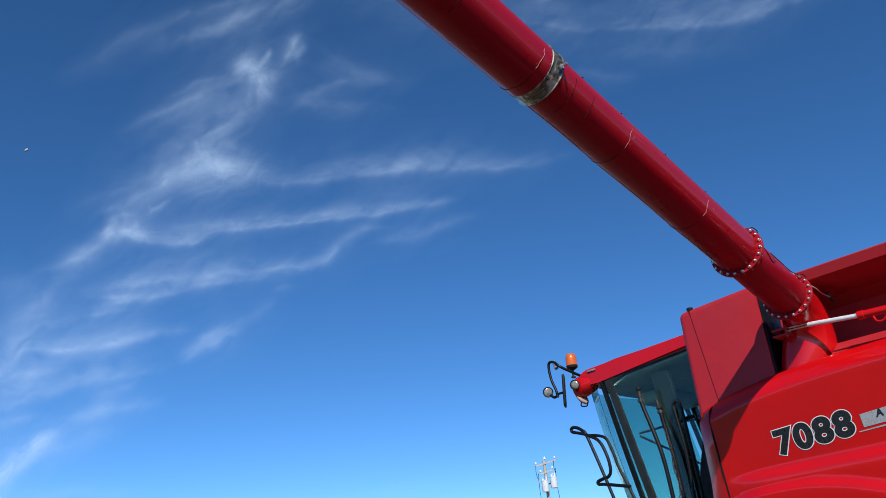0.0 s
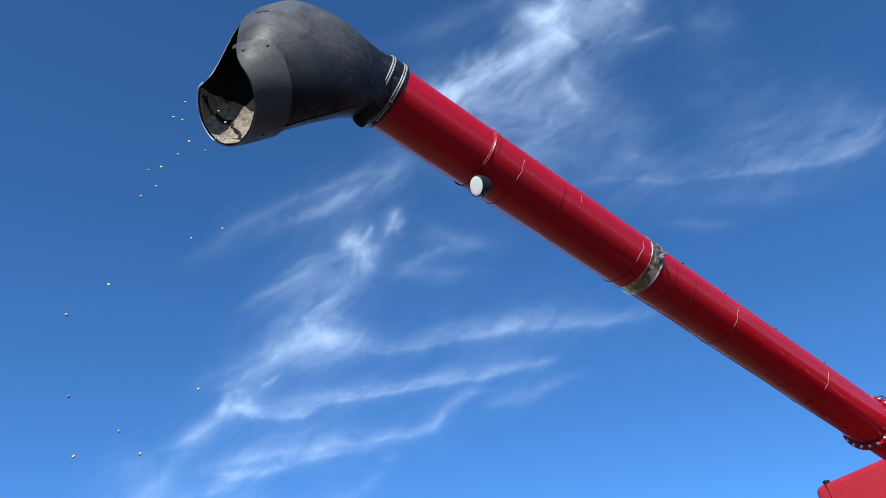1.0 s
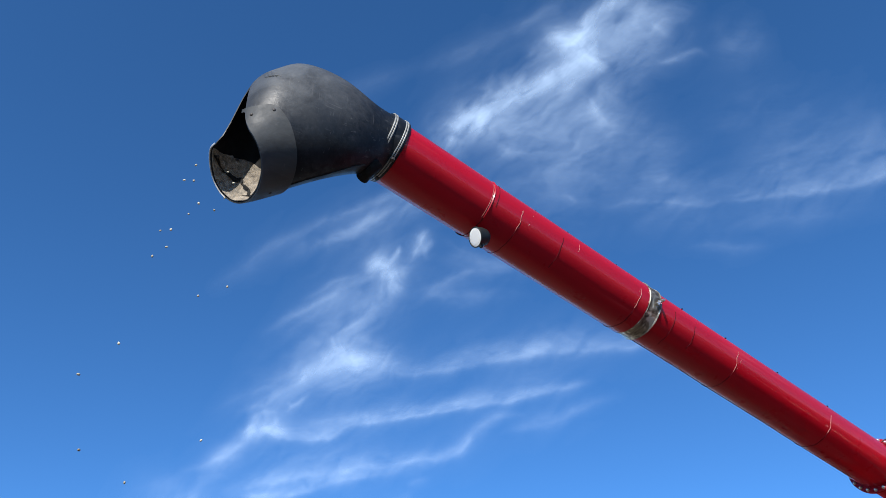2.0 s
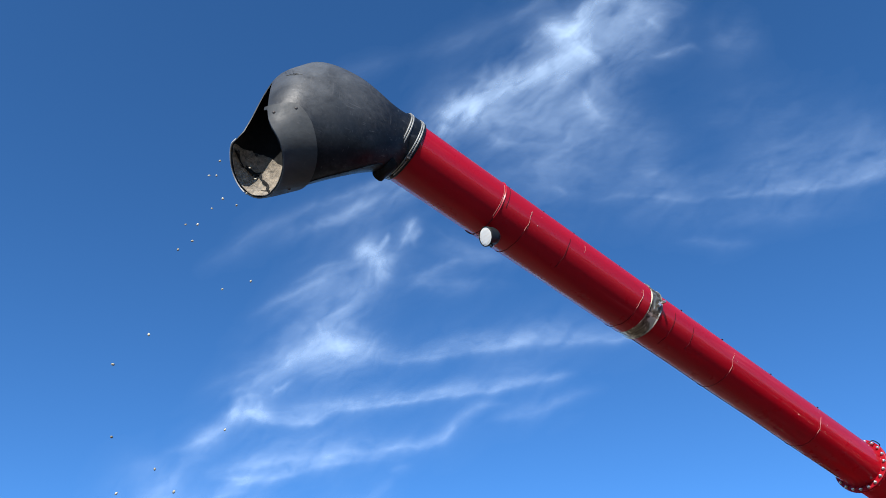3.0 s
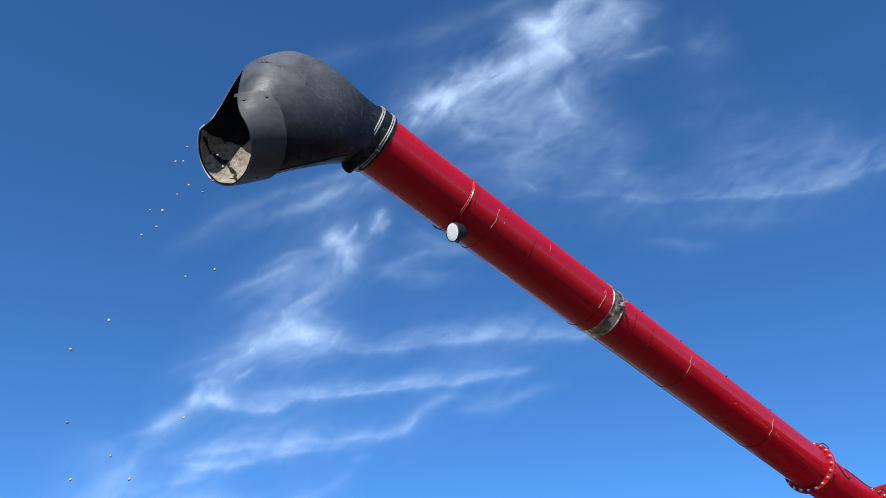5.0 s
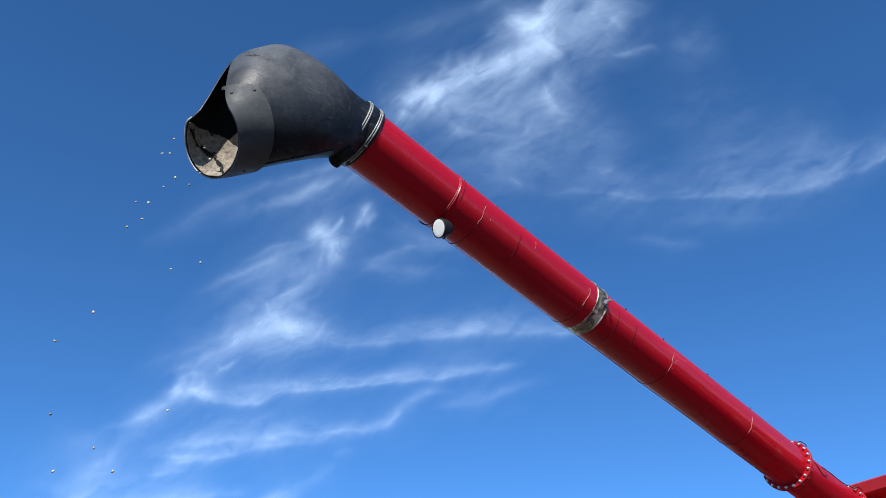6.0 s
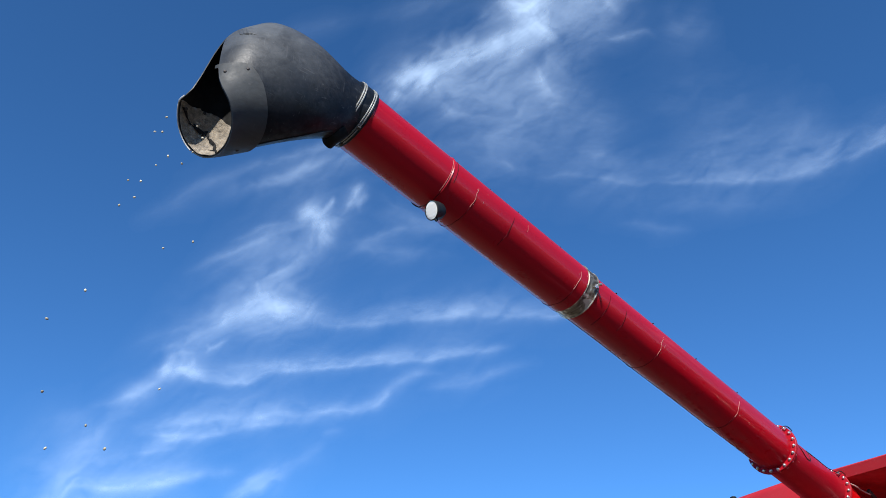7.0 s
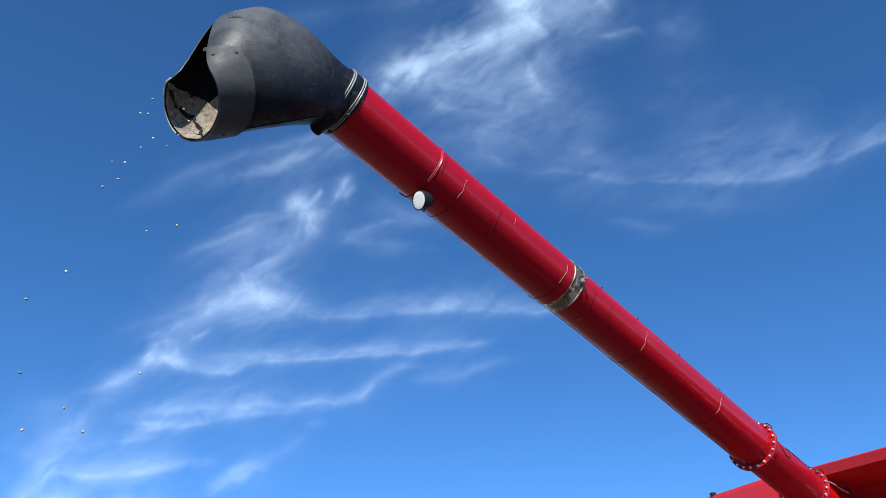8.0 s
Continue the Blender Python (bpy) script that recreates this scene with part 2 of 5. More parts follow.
def part(name, bm, mat, parent, label="", smooth=40.0):
    ob = mesh_ob(name, bm, mat, smooth)
    ob.parent = parent
    ob.matrix_parent_inverse = parent_world(parent).inverted()
    return tagged(ob, label)


def parent_world(ob):
    m = ob.matrix_basis.copy()
    while ob.parent:
        m = ob.parent.matrix_basis @ ob.matrix_parent_inverse @ m if ob.parent.parent is None else m
        ob = ob.parent
    return m


def thing(name, place, label, category, group=""):
    ob = new(name)
    ob.location = place
    ob.empty_display_size = 0.2
    return tagged(ob, label, category, group)


def box(bm, lo, hi, bevel=0.0, segs=2):
    lo, hi = Vector(lo), Vector(hi)
    r = bmesh.ops.create_cube(bm, size=1.0, matrix=Matrix.Translation((lo + hi) / 2) @ Matrix.Diagonal((*(hi - lo), 1)))
    if bevel:
        es = list({e for v in r["verts"] for e in v.link_edges})
        bmesh.ops.bevel(bm, geom=es, offset=bevel, segments=segs, affect="EDGES", profile=0.5)
    return bm


def frame_of(d):
    d = Vector(d).normalized()
    side = d.cross(Vector((0, 0, 1)))
    side = side.normalized() if side.length > 1e-4 else Vector((1, 0, 0))
    return side, side.cross(d).normalized(), d


def rings(bm, rows, close=True, cap=True):
    """Skin a list of rings (lists of points, the same number each)."""
    vs = [[bm.verts.new(p) for p in r] for r in rows]
    for a, b in zip(vs, vs[1:]):
        n = len(a)
        for i in range(n if close else n - 1):
            j = (i + 1) % n
            bm.faces.new((a[i], a[j], b[j], b[i]))
    if cap and close:
        bm.faces.new(vs[0])
        bm.faces.new(list(reversed(vs[-1])))
    return vs


def lathe(bm, origin, axis, profile, segs=32, cap=True):
    """profile: (distance along the axis, radius) pairs."""
    u, v, d = frame_of(axis)
    o = Vector(origin)
    rings(bm, [[o + d * s + (u * math.cos(2 * math.pi * k / segs) + v * math.sin(2 * math.pi * k / segs)) * r
                for k in range(segs)] for s, r in profile], cap=cap)
    return bm


def rod(bm, a, b, r, segs=12):
    a, b = Vector(a), Vector(b)
    return lathe(bm, a, b - a, [(0, r), ((b - a).length, r)], segs)


def bend(points, steps=6):
    """Catmull-Rom through points."""
    p = [Vector(q) for q in points]
    p = [2 * p[0] - p[1]] + p + [2 * p[-1] - p[-2]]
    out = []
    for i in range(1, len(p) - 2):
        for k in range(steps):
            t = k / steps
            out.append(0.5 * ((2 * p[i]) + (p[i + 1] - p[i - 1]) * t + (2 * p[i - 1] - 5 * p[i] + 4 * p[i + 1] - p[i + 2]) * t * t
                              + (3 * p[i] - p[i - 1] - 3 * p[i + 1] + p[i + 2]) * t ** 3))
    return out + [p[-2]]


def pipe(bm, points, r, segs=10, steps=6):
    pts = bend(points, steps) if steps else [Vector(q) for q in points]
    u = None
    rows = []
    for i, q in enumerate(pts):
        d = (pts[min(i + 1, len(pts) - 1)] - pts[max(i - 1, 0)]).normalized()
        u = frame_of(d)[0] if u is None else (u - d * u.dot(d)).normalized()
        v = d.cross(u)
        rows.append([q + (u * math.cos(2 * math.pi * k / segs) + v * math.sin(2 * math.pi * k / segs)) * r for k in range(segs)])
    rings(bm, rows)
    return bm


def sheet(bm, grid, thick=0.0):
    """A sheet through a grid of points; with a thickness it gets a back and rims."""
    vs = [[bm.verts.new(p) for p in row] for row in grid]
    fs = []
    for a, b in zip(vs, vs[1:]):
        for i in range(len(a) - 1):
            fs.append(bm.faces.new((a[i], a[i + 1], b[i + 1], b[i])))
    if thick:
        bmesh.ops.recalc_face_normals(bm, faces=fs)
        bmesh.ops.solidify(bm, geom=fs, thickness=thick)
    return bm


def shell(bm, grid, off):
    """A plate: the grid is its outside, off leads to its inside."""
    off = Vector(off)
    edge = [(0, c) for c in range(len(grid[0]))] + [(r, len(grid[0]) - 1) for r in range(1, len(grid))]
    edge += [(len(grid) - 1, c) for c in range(len(grid[0]) - 2, -1, -1)] + [(r, 0) for r in range(len(grid) - 2, 0, -1)]
    a = [[bm.verts.new(p) for p in row] for row in grid]
    b = [[bm.verts.new(p + off) for p in row] for row in grid]
    for g in (a, b):
        for r0, r1 in zip(g, g[1:]):
            for i in range(len(r0) - 1):
                bm.faces.new((r0[i], r0[i + 1], r1[i + 1], r1[i]))
    for (r, c), (r2, c2) in zip(edge, edge[1:] + edge[:1]):
        bm.faces.new((a[r][c], a[r2][c2], b[r2][c2], b[r][c]))
    return bm


def prism(bm, outline, along):
    """Extrude a closed outline."""
    along = Vector(along)
    rings(bm, [[Vector(p) for p in outline], [Vector(p) + along for p in outline]])
    return bm


B = bmesh.new

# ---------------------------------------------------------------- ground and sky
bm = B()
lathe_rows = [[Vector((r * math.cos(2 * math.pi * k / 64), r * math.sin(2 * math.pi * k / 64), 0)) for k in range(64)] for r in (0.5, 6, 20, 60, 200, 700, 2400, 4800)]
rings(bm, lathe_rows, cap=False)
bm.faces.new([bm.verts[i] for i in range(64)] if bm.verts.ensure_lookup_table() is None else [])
tagged(mesh_ob("ground", bm, stubble, 0), "pale crop stubble with an unseen dark patch added to cut bounced light", "ground", kind="structure")

# cirrus: one thin horizontal sheet high up; its thickness is worked out over the part of the sky ahead, in degrees
# across and up from a middle direction
CLOUD_H = 400.0
MID_AZ, MID_EL = radians(36.0), radians(36.5)
SKY_F = np.array((math.cos(MID_EL) * math.sin(MID_AZ), math.cos(MID_EL) * math.cos(MID_AZ), math.sin(MID_EL)))
SKY_X = np.array((math.cos(MID_AZ), -math.sin(MID_AZ), 0.0))
SKY_Y = np.cross(SKY_X, SKY_F)
STEP = 0.09
GRID_U, GRID_V = np.meshgrid(np.arange(-40, 48, STEP), np.arange(-36, 28, STEP))
FIELD = np.zeros(GRID_U.shape)
COUNT = [0]


def lattice_noise(x, y, seed):
    """Smooth value noise on a wrapped table."""
    tab = np.random.RandomState(seed).rand(256, 256)
    xi, yi = np.floor(x).astype(int), np.floor(y).astype(int)
    fx, fy = x - xi, y - yi
    fx, fy = fx * fx * (3 - 2 * fx), fy * fy * (3 - 2 * fy)
    x0, x1, y0, y1 = xi % 256, (xi + 1) % 256, yi % 256, (yi + 1) % 256
    return (tab[y0, x0] * (1 - fx) + tab[y0, x1] * fx) * (1 - fy) + (tab[y1, x0] * (1 - fx) + tab[y1, x1] * fx) * fy


def cloud_noise(x, y, seed, octaves=5, gain=0.55):
    out, amp, tot = 0.0, 1.0, 0.0
    for k in range(octaves):
        out = out + amp * lattice_noise(x * 2 ** k + 17.3 * k, y * 2 ** k + 9.1 * k, seed + k)
        tot += amp
        amp *= gain
    return out / tot


def streak(points, up, down, amount, head=0.15, tail=0.4, hair=0.7, comb=(0.22, 1.5)):
    """Adds one combed streak to the field: a spine through points (degrees across and up), how far it spreads above and below,
    its thickness, and how its two ends fade."""
    COUNT[0] += 1
    seed, u, v, field = 7 * COUNT[0] - 6, WARP_U, WARP_V, FIELD
    p = np.array(points, float)
    # resample the spine smoothly
    t = np.linspace(0, len(p) - 1, 10 * (len(p) - 1) + 1)
    q = np.pad(p, ((1, 1), (0, 0)), mode="reflect", reflect_type="odd")
    i = np.minimum(t.astype(int), len(p) - 2)
    f = (t - i)[:, None]
    a, b, c, d = q[i], q[i + 1], q[i + 2], q[i + 3]
    p = 0.5 * (2 * b + (c - a) * f + (2 * a - 5 * b + 4 * c - d) * f ** 2 + (3 * b - a - 3 * c + d) * f ** 3)
    seg = p[1:] - p[:-1]
    ln = np.linalg.norm(seg, axis=1)
    run = np.concatenate([[0], np.cumsum(ln)])
    reach = 4.2 * max(np.max(up), np.max(down))
    m = (u > p[:, 0].min() - reach) & (u < p[:, 0].max() + reach) & (v > p[:, 1].min() - reach) & (v < p[:, 1].max() + reach)
    if not m.any():
        return
    x, y = u[m], v[m]
    best, s_at, d_at = np.full(x.shape, 1e9), np.zeros(x.shape), np.zeros(x.shape)
    for k in range(len(seg)):
        rx, ry = x - p[k, 0], y - p[k, 1]
        ex, ey = seg[k] / ln[k]
        s = np.clip(rx * ex + ry * ey, 0, ln[k])
        dx, dy = rx - s * ex, ry - s * ey
        dist = dx * dx + dy * dy
        side = ex * dy - ey * dx
        w = dist < best
        best[w], s_at[w] = dist[w], run[k] + s[w]
        d_at[w] = np.sign(side[w]) * np.sqrt(dist[w])
    q = s_at / run[-1]
    upw = np.interp(q, np.linspace(0, 1, len(up)), up)
    dnw = np.interp(q, np.linspace(0, 1, len(down)), down)
    # the edge wavers along the streak
    wav = (cloud_noise(s_at * 0.35, d_at * 0.25, seed + 50, 3) - 0.5)
    dd = d_at + wav * 1.3 * np.minimum(upw, dnw)
    z = np.where(dd > 0, dd / upw, -dd / dnw)
    prof = 0.5 * np.exp(-0.9 * z ** 2) + 0.42 * np.exp(-np.abs(z) * 0.9)
    prof = prof * np.clip((4.2 - np.abs(z)) / 2.4, 0, 1)
    sm = lambda e: e * e * (3 - 2 * e)
    ends = sm(np.clip(q / max(head, 1e-3), 0, 1)) * sm(np.clip((1 - q) / max(tail, 1e-3), 0, 1))
    # fibres run along it, swaying a little, and thin out into gaps
    sway = cloud_noise(x * 0.5, y * 0.5, seed + 80, 3) - 0.5
    hairs = cloud_noise(s_at * comb[0] + 1.2 * sway, d_at * comb[1] + 1.8 * sway, seed, 5, 0.52)
    fibre = 1 - np.abs(2 * cloud_noise(s_at * comb[0] * 1.7 + sway, d_at * comb[1] * 1.9 + 2.4 * sway, seed + 35, 4, 0.6) - 1) ** 0.8
    clump = cloud_noise(s_at * 0.5 + 1.5 * sway, d_at * 0.6, seed + 20, 4)
    tex = np.clip(1 + hair * (1.9 * (hairs - 0.5) + 1.0 * (fibre - 0.72) + 1.3 * (clump - 0.5)), 0.05, None)
    field[m] += amount * prof * ends * tex


WARP_U = (GRID_U + 0.6 * (cloud_noise(GRID_U * 0.22, GRID_V * 0.22, 300, 4) - 0.5) + 0.26 * (cloud_noise(GRID_U * 0.9, GRID_V * 0.9, 380, 4, 0.5) - 0.5))
WARP_V = (GRID_V + 0.6 * (cloud_noise(GRID_U * 0.22, GRID_V * 0.22, 340, 4) - 0.5) + 0.26 * (cloud_noise(GRID_U * 0.9, GRID_V * 0.9, 390, 4, 0.5) - 0.5))

# the great plume: ridge, bright cores, haze and arm
streak([(-2.5, 8.5), (-1.1, 9.8), (0.4, 10.9), (2.0, 11.6), (3.8, 12.5), (5.6, 13.4), (7.0, 14.8)], [0.70, 0.94, 1.00, 0.76, 0.59, 0.59], [0.70, 0.94, 1.00, 0.64, 0.47, 0.47], 0.35, 0.15, 0.25, 0.8)
streak([(-0.9, 9.8), (-0.3, 10.9), (0.9, 11.5), (2.3, 11.9)], [0.37, 0.53, 0.37], [0.45, 0.64, 0.45], 0.22, 0.30, 0.40, 0.8)
streak([(2.5, 11.8), (4.0, 12.6), (5.5, 13.2), (6.6, 13.9)], [0.14, 0.20, 0.14], [0.20, 0.29, 0.20], 0.20, 0.30, 0.40, 0.7)
streak([(6.0, 16.3), (7.3, 16.6), (8.5, 16.3), (9.2, 15.2), (10.2, 14.4), (11.4, 14.1)], [0.53, 0.76, 0.82, 0.58], [0.58, 0.88, 0.88, 0.53], 0.34, 0.25, 0.45, 0.8)
streak([(7.1, 14.2), (8.1, 15.5), (9.2, 16.7), (10.2, 17.8), (11.1, 19.0), (12.3, 20.6)], [0.47, 0.53, 0.47, 0.47], [0.70, 0.82, 0.76, 0.76], 0.29, 0.30, 0.20, 0.8)
streak([(9.3, 14.9), (10.3, 13.9), (10.0, 13.4)], [0.20, 0.29, 0.20], [0.25, 0.35, 0.25], 0.17, 0.30, 0.50, 0.8)
streak([(4.6, 15.0), (5.6, 16.1), (6.8, 17.0), (8.2, 17.3)], [0.16, 0.23, 0.16], [0.41, 0.59, 0.41], 0.17, 0.30, 0.40, 0.8)
streak([(4.9, 13.1), (6.4, 13.8), (8.0, 14.5), (9.3, 14.7)], [0.49, 0.70, 0.49], [0.65, 0.94, 0.65], 0.17, 0.30, 0.40, 0.8)
streak([(-1.4, 9.6), (2.6, 10.9), (6.1, 12.7), (9.2, 14.5), (12.4, 17.2), (14.8, 20.1)], [0.82, 1.17, 1.29, 1.29, 1.52], [1.05, 1.87, 2.22, 2.22, 1.99], 0.14, 0.20, 0.15, 0.7)
streak([(8.0, 12.7), (9.2, 11.8), (10.0, 10.7), (10.6, 9.8), (12.3, 9.2)], [0.20, 0.29, 0.20], [0.37, 0.52, 0.37], 0.16, 0.30, 0.50, 0.8)
streak([(9.5, 13.1), (10.4, 12.4), (10.9, 11.5), (10.7, 10.7)], [0.33, 0.47, 0.33], [0.41, 0.58, 0.41], 0.08, 0.30, 0.50, 0.8)
# feathers on the plume's edge and wisps beyond it
streak([(-0.8, 10.9), (-0.6, 12.0), (-0.1, 13.1)], [0.21, 0.29, 0.21], [0.25, 0.35, 0.25], 0.17, 0.30, 0.70, 0.7)
streak([(0.2, 11.4), (0.7, 12.6), (1.6, 13.6)], [0.21, 0.29, 0.21], [0.25, 0.35, 0.25], 0.14, 0.30, 0.70, 0.7)
streak([(0.9, 11.8), (1.6, 13.2), (2.3, 14.4), (2.5, 15.1)], [0.21, 0.29, 0.21], [0.25, 0.35, 0.25], 0.12, 0.30, 0.70, 0.7)
streak([(1.9, 12.2), (2.6, 13.2), (3.5, 13.9)], [0.25, 0.35, 0.25], [0.29, 0.41, 0.29], 0.14, 0.30, 0.60, 0.7)
streak([(-1.1, 10.2), (-1.6, 11.1), (-2.1, 11.4)], [0.21, 0.29, 0.21], [0.25, 0.35, 0.25], 0.12, 0.30, 0.60, 0.7)
streak([(3.4, 12.7), (4.2, 13.6), (4.8, 14.3)], [0.16, 0.23, 0.16], [0.21, 0.29, 0.21], 0.10, 0.30, 0.60, 0.7)
streak([(9.1, 16.9), (9.8, 18.0), (10.5, 19.1)], [0.16, 0.23, 0.16], [0.20, 0.29, 0.20], 0.16, 0.30, 0.50, 0.7)
streak([(14.0, 17.2), (15.0, 16.3), (15.5, 15.4)], [0.16, 0.23, 0.16], [0.20, 0.29, 0.20], 0.09, 0.30, 0.50, 0.6)
streak([(13.8, 14.0), (15.9, 14.3), (17.6, 14.6), (18.7, 14.0)], [0.14, 0.20, 0.14], [0.20, 0.29, 0.20], 0.10, 0.35, 0.50, 0.6)
streak([(11.5, 18.3), (13.7, 17.6), (16.2, 17.7), (18.4, 16.7)], [0.57, 0.82, 0.57], [0.73, 1.05, 0.73], 0.08, 0.30, 0.50, 0.8)
streak([(10.7, 16.3), (13.6, 16.0), (16.4, 15.3)], [0.98, 1.40, 0.98], [1.14, 1.63, 1.14], 0.07, 0.40, 0.50, 0.7)
streak([(6.0, 11.2), (8.9, 10.5), (11.4, 10.3), (13.8, 9.4)], [0.98, 1.40, 0.98], [1.14, 1.63, 1.14], 0.07, 0.35, 0.50, 0.7)
streak([(3.2, 8.7), (7.4, 8.0), (11.6, 8.1), (17.7, 6.7)], [1.22, 1.74, 1.22], [1.38, 1.97, 1.38], 0.05, 0.35, 0.40, 0.7)
streak([(-3.9, 5.4), (0.8, 5.8), (7.1, 5.6), (15.4, 4.8), (23.5, 3.6)], [1.38, 1.98, 1.38], [1.55, 2.21, 1.55], 0.04, 0.30, 0.40, 0.6)
streak([(-5.4, -1.8), (-2.3, -1.1), (0.0, -0.4)], [0.24, 0.35, 0.24], [0.29, 0.41, 0.29], 0.02, 0.35, 0.50, 0.7)
streak([(-4.2, 1.6), (-1.8, 0.4), (1.1, -0.2), (4.9, 0.1)], [0.37, 0.52, 0.37], [0.41, 0.58, 0.41], 0.02, 0.35, 0.50, 0.7)
streak([(-6.2, -1.0), (-2.4, -2.0), (1.4, -2.0), (5.1, -2.8)], [0.32, 0.46, 0.32], [0.37, 0.52, 0.37], 0.02, 0.35, 0.50, 0.7)
streak([(0.8, 8.8), (2.0, 9.1), (3.4, 8.4), (5.7, 8.2), (8.0, 7.8)], [0.20, 0.29, 0.20], [0.33, 0.47, 0.33], 0.08, 0.30, 0.50, 0.7)
streak([(1.2, 9.8), (4.6, 9.8), (7.5, 9.1), (9.9, 8.3)], [0.57, 0.82, 0.57], [0.73, 1.05, 0.73], 0.08, 0.30, 0.50, 0.8)
streak([(3.0, 6.8), (6.4, 6.9), (10.2, 6.5)], [0.57, 0.81, 0.57], [0.65, 0.93, 0.65], 0.05, 0.40, 0.50, 0.7)
streak([(-3.5, 14.7), (1.0, 16.4), (4.0, 17.6), (6.7, 18.8), (9.1, 20.1)], [0.21, 0.29, 0.21], [0.29, 0.41, 0.29], 0.02, 0.30, 0.30, 0.3)
streak([(18.0, 16.3), (20.5, 15.3), (23.7, 15.1)], [0.81, 1.16, 0.81], [0.96, 1.37, 0.96], 0.04, 0.40, 0.50, 0.6)
streak([(6.3, 4.9), (7.1, 4.5), (7.8, 4.0)], [0.18, 0.26, 0.18], [0.18, 0.26, 0.18], 0.09, 0.40, 0.50, 0.6)
streak([(8.5, 3.5), (9.9, 3.7), (11.3, 3.9), (12.8, 3.7), (14.4, 3.5), (16.7, 3.1), (19.4, 3.6)], [0.13, 0.18, 0.13], [0.11, 0.16, 0.11], 0.06, 0.30, 0.45, 0.4)
streak([(12.8, 5.7), (14.5, 5.1), (16.6, 4.8)], [0.33, 0.47, 0.33], [0.37, 0.52, 0.37], 0.05, 0.40, 0.50, 0.6)
# the long bank and its haze
streak([(14.1, 2.6), (16.2, 3.1), (18.8, 3.4), (21.4, 3.5), (24.5, 3.5), (27.6, 3.6), (30.7, 4.2), (33.3, 5.3), (35.5, 6.4), (38.6, 7.8), (42.6, 9.5)], [0.22, 0.30, 0.34, 0.39, 0.47, 0.56, 0.60], [0.17, 0.17, 0.22, 0.22, 0.22, 0.26], 0.14, 0.35, 0.12, 0.6)
streak([(23.2, 4.2), (27.1, 4.3), (30.6, 5.1), (34.1, 6.8), (38.5, 9.1)], [0.43, 0.69, 0.86, 0.86], [0.34, 0.52, 0.52, 0.52], 0.06, 0.30, 0.20, 0.7)
streak([(22.0, 3.8), (24.3, 4.0), (26.1, 3.9)], [0.22, 0.31, 0.22], [0.18, 0.26, 0.18], 0.07, 0.40, 0.50, 0.6)
streak([(17.5, 5.0), (21.2, 4.9), (25.0, 5.3), (28.8, 5.7), (33.3, 7.0)], [1.04, 1.77, 2.29, 2.60], [0.83, 1.25, 1.56, 1.77], 0.06, 0.35, 0.20, 0.6)
streak([(12.5, 1.9), (18.3, 1.8), (24.1, 2.0), (30.4, 1.8)], [0.65, 0.93, 0.65], [0.58, 0.83, 0.58], 0.03, 0.40, 0.40, 0.5)
streak([(14.6, 0.1), (17.0, 0.2), (19.3, -0.2), (21.9, -0.1)], [0.25, 0.36, 0.25], [0.25, 0.36, 0.25], 0.06, 0.40, 0.50, 0.4)
streak([(11.0, 4.7), (14.5, 4.4), (18.6, 4.4), (22.1, 4.5)], [0.58, 0.83, 0.58], [0.66, 0.94, 0.66], 0.04, 0.40, 0.50, 0.6)
streak([(15.5, 9.3), (20.2, 9.5), (24.8, 8.7), (28.9, 9.5)], [1.46, 2.08, 1.46], [1.61, 2.29, 1.61], 0.02, 0.40, 0.40, 0.6)
streak([(-4.8, 15.0), (-1.1, 16.1), (2.0, 17.1), (5.1, 18.2), (7.9, 19.4), (10.8, 21.0)], [0.45, 0.64, 0.45], [0.60, 0.85, 0.60], 0.03, 0.30, 0.30, 0.4)
streak([(-12.3, 13.0), (-7.3, 14.7), (-2.9, 16.0)], [0.37, 0.54, 0.37], [0.52, 0.75, 0.52], 0.03, 0.40, 0.40, 0.4)
# faint rays beneath the plume's foot
streak([(-18.2, 2.1), (-13.2, 3.9), (-9.2, 5.1), (-5.8, 6.4), (-3.1, 7.8)], [0.20, 0.28, 0.20], [0.29, 0.42, 0.29], 0.05, 0.40, 0.30, 0.5)
streak([(-15.7, 1.2), (-11.3, 3.1), (-8.0, 4.4), (-4.3, 5.6), (-1.6, 7.0)], [0.26, 0.37, 0.26], [0.39, 0.56, 0.39], 0.05, 0.40, 0.30, 0.5)
streak([(-12.4, 2.2), (-8.4, 3.5), (-4.7, 4.9), (-2.0, 6.4)], [0.39, 0.56, 0.39], [0.52, 0.75, 0.52], 0.06, 0.40, 0.30, 0.6)
streak([(-21.4, -0.2), (-15.9, 2.6), (-10.5, 4.9)], [0.33, 0.47, 0.33], [0.53, 0.75, 0.53], 0.04, 0.40, 0.40, 0.4)
streak([(-2.4, 7.8), (-5.1, 5.9), (-8.2, 4.4), (-11.8, 3.1), (-15.8, 1.7)], [0.53, 0.47, 0.35], [0.70, 0.65, 0.41], 0.06, 0.10, 0.50, 0.5)
streak([(-4.2, 6.3), (-7.3, 5.6), (-9.9, 4.9), (-13.5, 3.8)], [0.16, 0.24, 0.16], [0.21, 0.29, 0.21], 0.07, 0.30, 0.50, 0.5)
streak([(-5.6, 5.5), (-7.8, 4.1), (-10.5, 3.4)], [0.16, 0.23, 0.16], [0.16, 0.23, 0.16], 0.07, 0.30, 0.50, 0.5)
streak([(-1.6, 7.3), (-3.8, 5.8), (-6.1, 4.3)], [0.57, 0.82, 0.57], [0.66, 0.94, 0.66], 0.05, 0.30, 0.50, 0.6)
